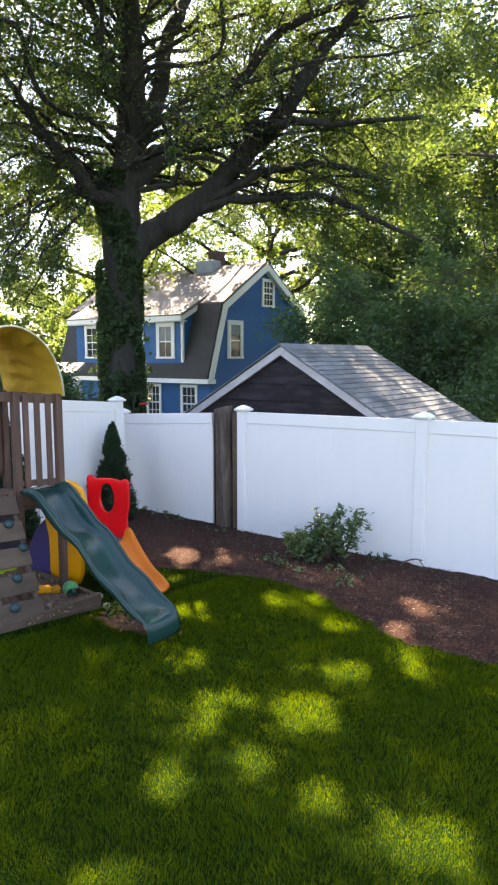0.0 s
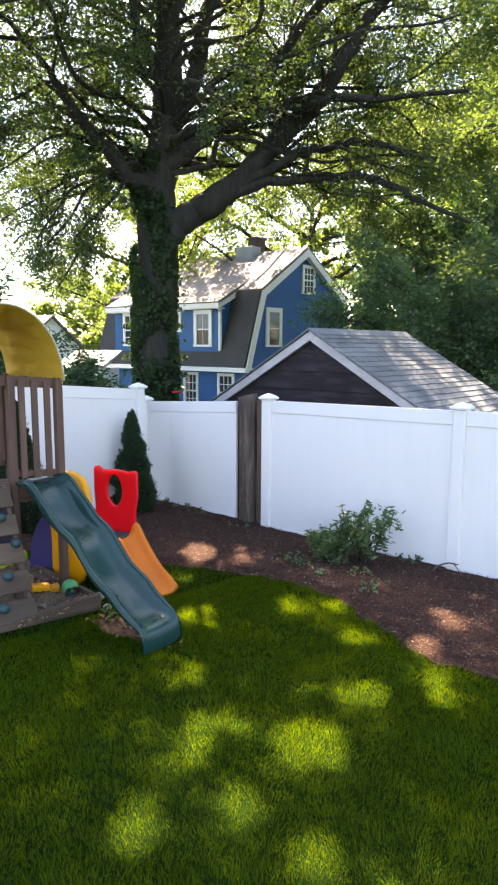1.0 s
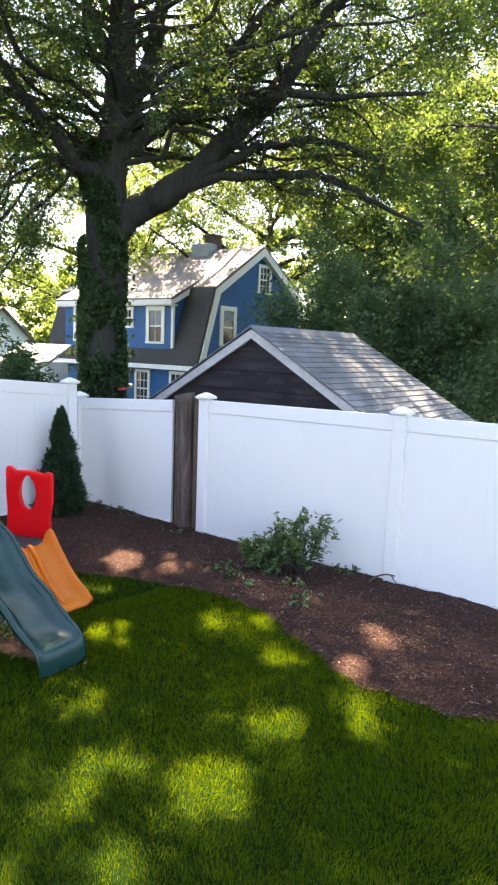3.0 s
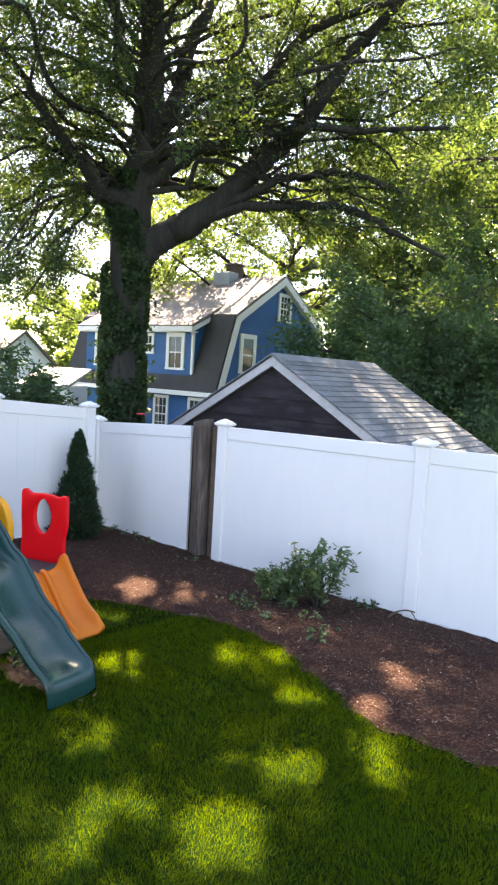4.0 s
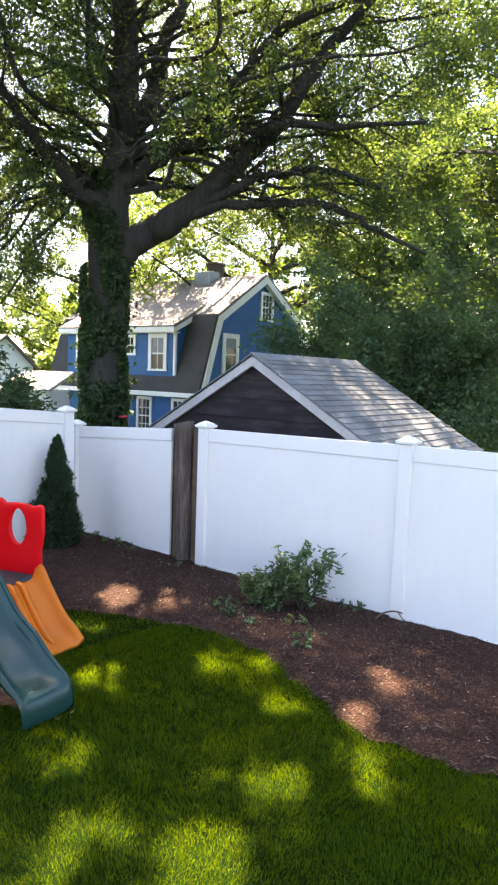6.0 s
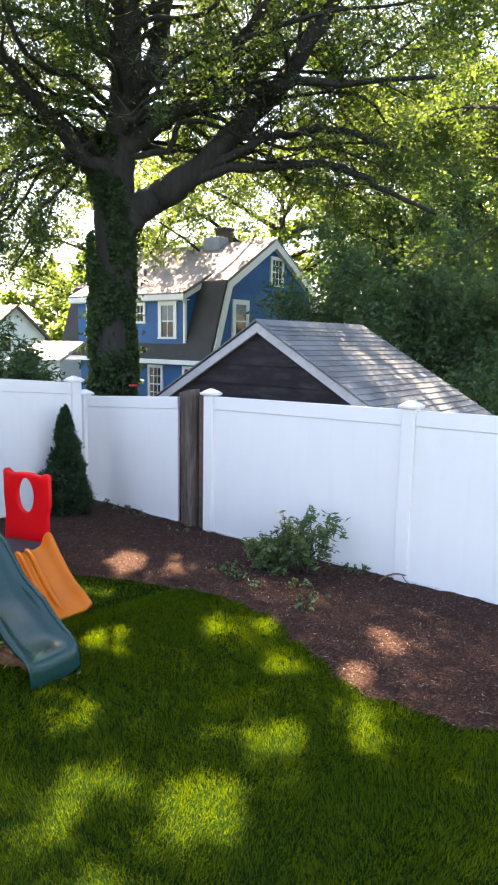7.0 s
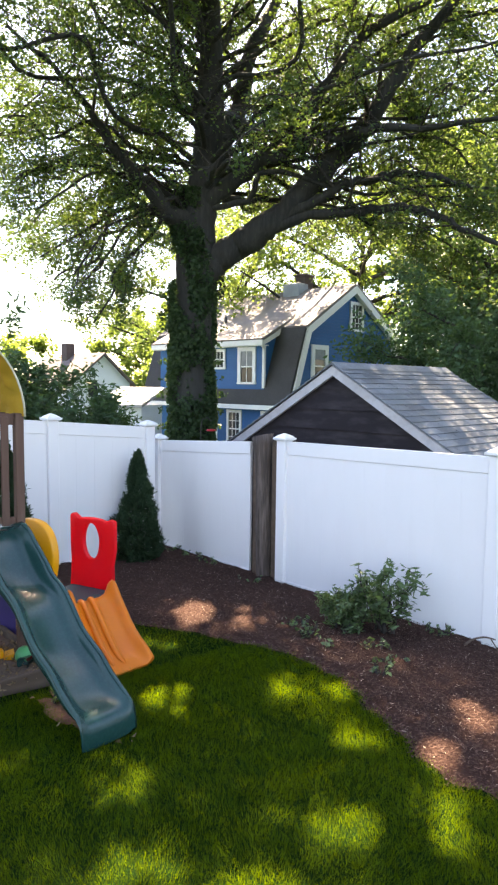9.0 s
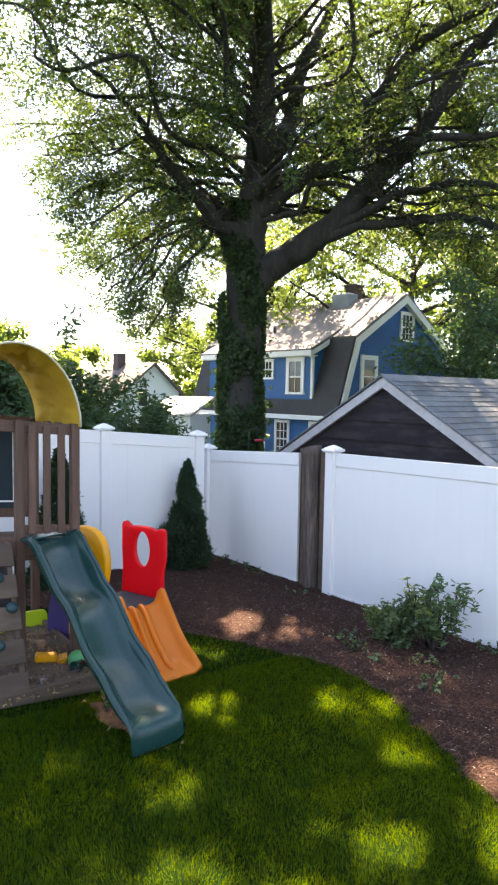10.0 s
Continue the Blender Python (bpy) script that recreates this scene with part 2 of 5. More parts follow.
def part(name, bm, mat, parent=None, label="", smooth=False):
    """Links a bmesh as one mesh object under a thing or a part."""
    bmesh.ops.recalc_face_normals(bm, faces=bm.faces)
    if smooth:
        for f in bm.faces:
            f.smooth = True
    me = bpy.data.meshes.new(name)
    bm.to_mesh(me)
    bm.free()
    return mesh_ob(name, me, mat, parent, label)


def box(lo, hi, bevel=0.0, bm=None, m=None):
    bm = bm or bmesh.new()
    size = [b - a for a, b in zip(lo, hi)]
    mid = [(a + b) / 2 for a, b in zip(lo, hi)]
    got = bmesh.ops.create_cube(bm, size=1.0, matrix=(m or Matrix()) @ Matrix.LocRotScale(mid, None, size))
    if bevel:
        edges = list({e for v in got["verts"] for e in v.link_edges})
        bmesh.ops.bevel(bm, geom=edges, offset=bevel, segments=1, affect="EDGES", profile=0.5)
    return bm


def prism(points, depth, axis="y", bm=None, bevel=0.0):
    """An outline in two axes pushed along the third; axis names the push, points are in the other two, depth is (from, to)."""
    bm = bm or bmesh.new()
    put = {"x": lambda a, b, d: (d, a, b), "y": lambda a, b, d: (a, d, b), "z": lambda a, b, d: (a, b, d)}[axis]
    rings = [[bm.verts.new(put(a, b, d)) for a, b in points] for d in depth]
    faces = [bm.faces.new(rings[0]), bm.faces.new(rings[1][::-1])]
    n = len(points)
    for i in range(n):
        faces.append(bm.faces.new((rings[0][i], rings[1][i], rings[1][(i + 1) % n], rings[0][(i + 1) % n])))
    if bevel:
        bmesh.ops.bevel(bm, geom=list({e for f in faces for e in f.edges}), offset=bevel, segments=2, affect="EDGES", profile=0.5)
    return bm


def tube(points, radii, n=8, bm=None, rough=0.0, rng=None):
    """A tapered limb along points."""
    bm = bm or bmesh.new()
    pts = [Vector(p) for p in points]
    rings = []
    side = None
    for i, p in enumerate(pts):
        along = (pts[min(i + 1, len(pts) - 1)] - pts[max(i - 1, 0)]).normalized()
        if side is None:
            side = along.orthogonal().normalized()
        side = (side - along * side.dot(along)).normalized()
        other = along.cross(side)
        ring = []
        for k in range(n):
            a = 2 * math.pi * k / n
            r = radii[i] * (1 + (rng.uniform(-rough, rough) if rng and rough else 0))
            ring.append(bm.verts.new(p + (side * math.cos(a) + other * math.sin(a)) * r))
        rings.append(ring)
    for a, b in zip(rings, rings[1:]):
        for k in range(n):
            bm.faces.new((a[k], a[(k + 1) % n], b[(k + 1) % n], b[k]))
    bm.faces.new(rings[0][::-1])
    bm.faces.new(rings[-1])
    return bm


def lathe(profile, n=24, bm=None, centre=(0, 0, 0)):
    """Turns (radius, height) pairs round the z axis."""
    bm = bm or bmesh.new()
    c = Vector(centre)
    rings = [[bm.verts.new(c + Vector((r * math.cos(2 * math.pi * k / n), r * math.sin(2 * math.pi * k / n), z))) for k in range(n)] for r, z in profile]
    for a, b in zip(rings, rings[1:]):
        for k in range(n):
            bm.faces.new((a[k], a[(k + 1) % n], b[(k + 1) % n], b[k]))
    bm.faces.new(rings[0][::-1])
    bm.faces.new(rings[-1])
    return bm


def array_mesh(name, verts, faces):
    """A mesh from numpy arrays, verts (n, 3) and faces (m, k)."""
    me = bpy.data.meshes.new(name)
    k = faces.shape[1]
    me.vertices.add(len(verts))
    me.vertices.foreach_set("co", np.asarray(verts, np.float32).ravel())
    me.loops.add(faces.size)
    me.loops.foreach_set("vertex_index", faces.astype(np.int32).ravel())
    me.polygons.add(len(faces))
    me.polygons.foreach_set("loop_start", np.arange(0, faces.size, k, dtype=np.int32))
    me.update(calc_edges=True)
    me.validate()
    return me


def unit(v):
    return v / np.maximum(np.linalg.norm(v, axis=-1, keepdims=True), 1e-9)


def leaf_mesh(name, centres, rng, length, width=0.55, droop=0.0, along=None, fold=0.12):
    """Pointed, slightly folded leaves, one quad each, at the centres."""
    n = len(centres)
    d = rng.normal(size=(n, 3)) * (1, 1, 0.6)
    if along is not None:
        d = d * 0.6 + along
    d[:, 2] -= droop
    d = unit(d)
    s = unit(np.cross(d, rng.normal(size=(n, 3))))
    up = np.cross(s, d)
    l = (length * rng.uniform(0.65, 1.3, n))[:, None]
    c = np.asarray(centres)
    quad = np.stack([c - d * l / 2, c + s * l * width / 2 + up * l * fold + d * l * 0.05, c + d * l / 2, c - s * l * width / 2 + up * l * fold + d * l * 0.05], 1)
    return array_mesh(name, quad.reshape(-1, 3), np.arange(4 * n).reshape(n, 4))


# ---- lie of the land ----
def ground_z(x, y):
    """The yard falls gently towards the houses behind the fence."""
    y = np.asarray(y, float)
    z = 0.06 - 0.07 * np.clip(y, -4, 24)
    return z + 0.015 * np.sin(1.3 * np.asarray(x, float) + 0.4) * np.sin(0.9 * y)


BED_X = (-9.0, -6.2, -5.3, -4.63, -4.2, -3.6, -3.0, -2.38, -1.83, -1.37, -1.02, -0.62, 0.3, 1.5, 4.0, 9.0)
BED_Y = (2.2, 2.6, 3.2, 3.66, 3.90, 4.21, 4.34, 4.13, 3.80, 3.64, 3.70, 3.85, 4.05, 4.0, 4.0, 4.0)


def bed_edge(x):
    """The y at which lawn gives way to the mulch bed."""
    return np.interp(x, BED_X, BED_Y) + 0.03 * np.sin(9 * np.asarray(x)) + 0.02 * np.sin(23 * np.asarray(x))


# Gaps cut in the crowns so sun reaches the lawn and the bed: x, y on the ground, half width, half length.
FLECKS = (
    (-3.13, 3.05, 0.13, 0.21), (-3.99, 3.56, 0.15, 0.12), (-2.83, 3.83, 0.09, 0.22), (-2.56, 4.08, 0.075, 0.15), (-2.02, 3.63, 0.065, 0.11), (-1.34, 3.37, 0.15, 0.27),
    (-1.58, 2.90, 0.12, 0.18), (-2.45, 2.27, 0.15, 0.16), (-1.46, 2.20, 0.15, 0.23), (-1.88, 1.75, 0.13, 0.17), (-1.90, 2.04, 0.12, 0.12), (-1.39, 1.57, 0.16, 0.13),
    (-1.60, 1.20, 0.13, 0.11), (-0.96, 1.56, 0.11, 0.14), (-0.46, 1.60, 0.16, 0.21), (-1.30, 0.60, 0.11, 0.09), (-4.36, 4.28, 0.17, 0.40), (-4.02, 4.64, 0.12, 0.28),
    (-1.66, 4.36, 0.12, 0.18), (-1.60, 3.78, 0.08, 0.20),
)

# Wider places where crown leaves are thinned out for dimmer sun patches.
THIN = (
    (-3.11, 2.0, 0.2, 0.13), (-2.4, 1.11, 0.14, 0.11), (-1.6, 2.6, 0.35, 0.25), (-1.37, 4.04, 0.16, 0.14),
    (-1.75, 1.9, 0.5, 0.4), (-1.1, 1.4, 0.6, 0.3), (-0.4, 1.5, 0.4, 0.4), (-5.24, 4.84, 0.12, 0.12), (-2.7, 3.9, 0.35, 0.3), (-2.86, 6.1, 0.06, 0.2), (-2.48, 6.92, 0.07, 0.14),
)


def in_gap(p):
    """Which of the points (n, 3) would keep the sun from one of the flecks."""
    s = np.array(TO_SUN)
    t = (p[:, 2] - 0.06 + 0.07 * p[:, 1]) / (s[2] + 0.07 * s[1])
    hit = p[:, :2] - s[None, :2] * t[:, None]
    hx = hit[:, 0] + 0.07 * np.sin(13 * hit[:, 1] + 1.0) * np.sin(9 * hit[:, 0]) + 0.035 * np.sin(31 * hit[:, 0] + 17 * hit[:, 1])
    hy = hit[:, 1] + 0.07 * np.sin(11 * hit[:, 0] + 2.0) * np.cos(8 * hit[:, 1]) + 0.035 * np.sin(27 * hit[:, 1] - 19 * hit[:, 0])
    rng = np.random.default_rng(99)
    luck = rng.uniform(0, 1, len(p))
    out = np.zeros(len(p), bool)
    for x, y, a, b in FLECKS:
        dx, dy = hx - x, hy - y
        q = ((dx * 0.76 + dy * 0.65) / a) ** 2 + ((-dx * 0.65 + dy * 0.76) / b) ** 2
        out |= luck < 1.65 - 0.9 * q
    for x, y, a, b in THIN:
        q = ((hx - x) / a) ** 2 + ((hy - y) / b) ** 2
        out |= (q < 1) & (luck < 0.4)
    return out


# ---- ground ----
def build_ground():
    xs = np.unique(np.concatenate([np.linspace(-600, -40, 12), np.linspace(-40, 40, 81), np.linspace(40, 600, 12)]))
    ys = np.unique(np.concatenate([np.linspace(-600, -30, 12), np.linspace(-30, 50, 81), np.linspace(50, 600, 12)]))
    gx, gy = np.meshgrid(xs, ys)
    verts = np.stack([gx, gy, ground_z(gx, gy)], -1).reshape(-1, 3)
    n, m = len(xs), len(ys)
    i = (np.arange(m - 1)[:, None] * n + np.arange(n - 1)[None]).ravel()
    me = array_mesh("ground", verts, np.stack([i, i + 1, i + n + 1, i + n], 1))
    me.polygons.foreach_set("use_smooth", np.ones(len(me.polygons), bool))
    tagged(mesh_ob("ground", me, LAWN), "gently sloping lawn soil under short green grass", "ground", kind="structure")


def build_mulch():
    rng = np.random.default_rng(5)
    xs = np.linspace(-7.0, 7.4, 281)
    k = 56
    rows = []
    for x in xs:
        lo, hi = float(bed_edge(x)), 6.0
        v = np.linspace(0, 1, k)
        rows.append(np.stack([np.full(k, x), lo + (hi - lo) * v, v], 1))
    g = np.array(rows)
    z = ground_z(g[..., 0], g[..., 1])
    lump = np.array([noise.noise(Vector((x * 3, y * 3, 0))) * 0.02 + noise.noise(Vector((x * 11, y * 11, 4))) * 0.012 for x, y in g[..., :2].reshape(-1, 2)]).reshape(z.shape)
    g[..., 2] = z + 0.005 + np.minimum(g[..., 2] * 12, 1) * (0.035 + lump)
    n = len(xs)
    i = (np.arange(n - 1)[:, None] * k + np.arange(k - 1)[None]).ravel()
    me = array_mesh("mulch_bed", g.reshape(-1, 3), np.stack([i, i + k, i + k + 1, i + 1], 1))
    me.polygons.foreach_set("use_smooth", np.ones(len(me.polygons), bool))
    tagged(mesh_ob("mulch_bed", me, MULCH), "dark brown bark mulch bed along the white fence", "mulch bed", kind="structure")
    # loose chips lying on it
    n = 90000
    x = rng.uniform(-7.6, 1.6, n)
    lo = bed_edge(x) - 0.05
    y = lo + (5.82 - lo) * rng.uniform(0, 1, n)
    zc = ground_z(x, y) + 0.05 + rng.uniform(-0.012, 0.016, n) + np.where(y < lo + 0.15, -0.03, 0)
    d = rng.normal(size=(n, 3)) * (1, 1, 0.22)
    d = unit(d)
    s = unit(np.cross(d, np.array((0, 0, 1.0)) + rng.normal(size=(n, 3)) * 0.35))
    l = (0.004 + 0.013 * rng.uniform(0, 1, n) ** 2)[:, None]
    w = rng.uniform(0.0009, 0.0026, n)[:, None]
    c = np.stack([x, y, zc], 1)
    quad = np.stack([c - d * l - s * w, c + d * l - s * w * 0.7, c + d * l + s * w * 0.7, c - d * l + s * w], 1)
    me = array_mesh("mulch_chips", quad.reshape(-1, 3), np.arange(4 * n).reshape(n, 4))
    tagged(mesh_ob("mulch_chips", me, CHIP), "loose reddish brown bark chips scattered over the bed", "mulch", kind="stuff")


def build_grass():
    rng = np.random.default_rng(9)
    pts = []
    for n, (x0, x1, y0, y1) in ((330000, (-3.6, 0.4, 0.4, 4.4)), (52000, (-5.6, -3.4, 0.6, 4.4)), (50000, (-3.0, 0.8, -0.5, 0.5))):
        p = np.stack([rng.uniform(x0, x1, n), rng.uniform(y0, y1, n)], 1)
        pts.append(p[p[:, 1] < bed_edge(p[:, 0]) + 0.03 * rng.normal(size=n)])
    # sparser grass thinning out over the rest of the yard
    n = 30000
    a, d = rng.uniform(0, 2 * np.pi, n), np.abs(rng.normal(size=n))
    p = np.stack([-1.3 + np.cos(a) * (1.6 + 2.4 * d), 1.2 + np.sin(a) * (1.6 + 1.9 * d)], 1)
    pts.append(p[(p[:, 1] < bed_edge(p[:, 0])) & (p[:, 0] > -5.2 + 0.54 * (2.0 - p[:, 1]))])
    p = np.concatenate(pts)
    clump = np.array([noise.noise(Vector((x * 2.3, y * 2.3, 7))) for x, y in p])
    box_in = (p[:, 0] > -5.1) & (p[:, 0] < -3.72) & (p[:, 1] > 1.64) & (p[:, 1] < 2.6)
    box_in |= ((p[:, 0] + 3.27) / 0.34) ** 2 + ((p[:, 1] - 2.47) / 0.12) ** 2 < rng.uniform(0.5, 1.1, len(p))
    p, clump = p[~box_in], clump[~box_in]
    n = len(p)
    tuft = np.array([noise.noise(Vector((x * 13, y * 13, 3))) for x, y in p])
    h = (0.028 + 0.010 * clump + 0.012 * tuft + rng.uniform(-0.010, 0.014, n))[:, None]
    w = rng.uniform(0.0006, 0.0012, n)[:, None]
    a = rng.uniform(0, 2 * np.pi, n)
    s = np.stack([np.cos(a), np.sin(a), 0 * a], 1)
    b = a + rng.normal(size=n) * 0.7 + 1.57
    lean = np.stack([np.cos(b), np.sin(b), 0 * b], 1) * rng.uniform(0.1, 0.9, n)[:, None] + np.stack([np.sin(p[:, 0] * 9 + clump * 6), np.cos(p[:, 1] * 9 + tuft * 5), 0 * a], 1) * 0.3
    base = np.stack([p[:, 0], p[:, 1], ground_z(p[:, 0], p[:, 1]) - 0.004], 1)
    tip = base + np.array((0, 0, 1.0)) * h + lean * h
    v = np.stack([base - s * w, base + s * w, tip + s * w * 0.2, tip - s * w * 0.2], 1).reshape(-1, 3)
    f = np.arange(4 * n).reshape(n, 4)
    tagged(mesh_ob("grass", array_mesh("grass", v, f), GRASS), "short green lawn grass with paler dry blades", "grass", kind="stuff")


build_ground()
build_mulch()
build_grass()


# ---- white vinyl fence ----
def fence_post(parent, at, top, base):
    """Square hollow-looking post with a stepped, pointed cap."""
    x, y = at
    w = 0.0635
    post = part("post", box((x - w, y - w, base - 0.2), (x + w, y + w, top), 0.006), VINYL, parent)
    bm = bmesh.new()
    levels = [(0.072, top - 0.004), (0.090, top + 0.008), (0.092, top + 0.028), (0.075, top + 0.034), (0.07, top + 0.044), (0.012, top + 0.075)]
    rings = [[bm.verts.new((x + sx * r, y + sy * r, z)) for sx, sy in ((-1, -1), (1, -1), (1, 1), (-1, 1))] for r, z in levels]
    for a, b in zip(rings, rings[1:]):
        for k in range(4):
            bm.faces.new((a[k], a[(k + 1) % 4], b[(k + 1) % 4], b[k]))
    bm.faces.new(rings[0][::-1])
    bm.faces.new(rings[-1])
    part("cap", bm, CAP, post, "pointed white post cap")


def fence_panel(parent, a, b, tops, bases):
    """Tongue and groove panel between two posts with a top and a bottom rail, following the ground."""
    ax, bx = Vector((*a, 0)), Vector((*b, 0))
    along = (bx - ax).normalized()
    m = Matrix(((along.x, -along.y, 0, ax.x), (along.y, along.x, 0, ax.y), (0, 0, 1, 0), (0, 0, 0, 1)))
    length = (bx - ax).length
    z = lambda u, which: which[0] + (which[1] - which[0]) * u / length

    def bar(name, u0, u1, lo, hi, half, bev):
        bm = bmesh.new()
        vs = []
        for v in (-half, half):
            for u, zz in ((u0, lo(u0)), (u1, lo(u1)), (u1, hi(u1)), (u0, hi(u0))):
                vs.append(bm.verts.new(m @ Vector((u, v, zz))))
        for f in ((0, 1, 2, 3), (7, 6, 5, 4), (0, 4, 5, 1), (1, 5, 6, 2), (2, 6, 7, 3), (3, 7, 4, 0)):
            bm.faces.new([vs[k] for k in f])
        if bev:
            bmesh.ops.bevel(bm, geom=bm.edges[:], offset=bev, segments=1, affect="EDGES", profile=0.5)
        return part(name, bm, VINYL, parent)

    bar("top_rail", 0.06, length - 0.06, lambda u: z(u, tops) - 0.145, lambda u: z(u, tops), 0.024, 0.004)
    bar("bottom_rail", 0.06, length - 0.06, lambda u: z(u, bases) - 0.12, lambda u: z(u, bases) + 0.03, 0.024, 0.004)
    count = max(1, round(length / 0.28))
    step = (length - 0.12) / count
    for k in range(count):
        u0 = 0.06 + step * k
        bar("board", u0 + 0.0002, u0 + step - 0.0002, lambda u: z(u, bases) - 0.02, lambda u: z(u, tops) - 0.152, 0.0165, 0.0004)
    bar("spline", 0.062, length - 0.062, lambda u: z(u, tops) - 0.2, lambda u: z(u, tops) - 0.1, 0.006, 0)


def build_fences():
    gz = lambda x, y: float(ground_z(x, y))
    y = 5.87
    back = thing("vinyl_fence", "white vinyl privacy fence with smooth panels and capped posts", "fence", group="boundary fences")
    xs = [-4.772, -2.312, 0.148, 2.608, 5.068, 7.528]
    tops = [1.262, 1.304, 1.334, 1.354, 1.364, 1.37]
    for x, t in zip(xs, tops):
        fence_post(back, (x, y), t + 0.012, gz(x, y))
    for k in range(len(xs) - 1):
        fence_panel(back, (xs[k], y), (xs[k + 1], y), (tops[k], tops[k + 1]), (gz(xs[k], y) + 0.03, gz(xs[k + 1], y) + 0.03))
    short = thing("vinyl_fence", "short white vinyl fence panel beside an old wooden post", "fence", group="boundary fences")
    fence_post(short, (-7.11, y), 1.125, gz(-7.11, y))
    fence_panel(short, (-7.11, y), (-5.235, y), (1.112, 1.225), (gz(-7.0, y) + 0.03, gz(-5.2, y) + 0.03))
    side = thing("vinyl_fence", "white vinyl privacy fence running behind the wooden playset", "fence", group="boundary fences")
    d = Vector((0, -1, 0))
    p = Vector((-6.635, 5.355, 0))
    places, tops = [p.copy()], [1.337]
    for s in (1.308, 2.44, 2.44, 2.44, 2.44):
        p = p + d * s
        places.append(p.copy())
        tops.append(tops[-1] + 0.083 * s)
    for q, t in zip(places, tops):
        fence_post(side, (q.x, q.y), t + 0.012, gz(q.x, q.y))
    for k in range(len(places) - 1):
        a, b = places[k], places[k + 1]
        fence_panel(side, (a.x, a.y), (b.x, b.y), (tops[k], tops[k + 1]), (gz(a.x, a.y) + 0.03, gz(b.x, b.y) + 0.03))


build_fences()


# ---- old wooden post in the fence line ----
def build_log():
    rng = random.Random(4)
    log = thing("wooden_post", "weathered round timber post with split boards beside it", "post")
    zs = [-0.6, -0.3, 0.0, 0.3, 0.55, 0.75, 0.95, 1.1, 1.22, 1.30]
    bm = bmesh.new()
    n = 18
    rings = []
    for i, z in enumerate(zs):
        r = 0.088 + 0.06 * max(0, (z - 0.75)) + 0.006 * math.sin(z * 5)
        lean = -0.045 * max(0, z - 0.6)
        ring = []
        for k in range(n):
            a = 2 * math.pi * k / n
            rr = r * (1 + 0.05 * math.sin(3 * a + z) + rng.uniform(-0.02, 0.02))
            top = 0.035 * math.cos(a) if i == len(zs) - 1 else 0
            ring.append(bm.verts.new((-5.075 + lean + rr * math.cos(a), 5.86 + rr * math.sin(a), z + top)))
        rings.append(ring)
    for a, b in zip(rings, rings[1:]):
        for k in range(n):
            bm.faces.new((a[k], a[(k + 1) % n], b[(k + 1) % n], b[k]))
    bm.faces.new(rings[-1])
    part("log", bm, LOG, log, smooth=True)
    part("board", box((-5.233, 5.835, -0.55), (-5.14, 5.875, 1.20), 0.008), GREY_BOARD, log, "dark brown upright board")
    part("board", box((-4.97, 5.875, -0.55), (-4.845, 5.91, 1.255), 0.006), GREY_BOARD, log, "greyish brown upright board")


build_log()


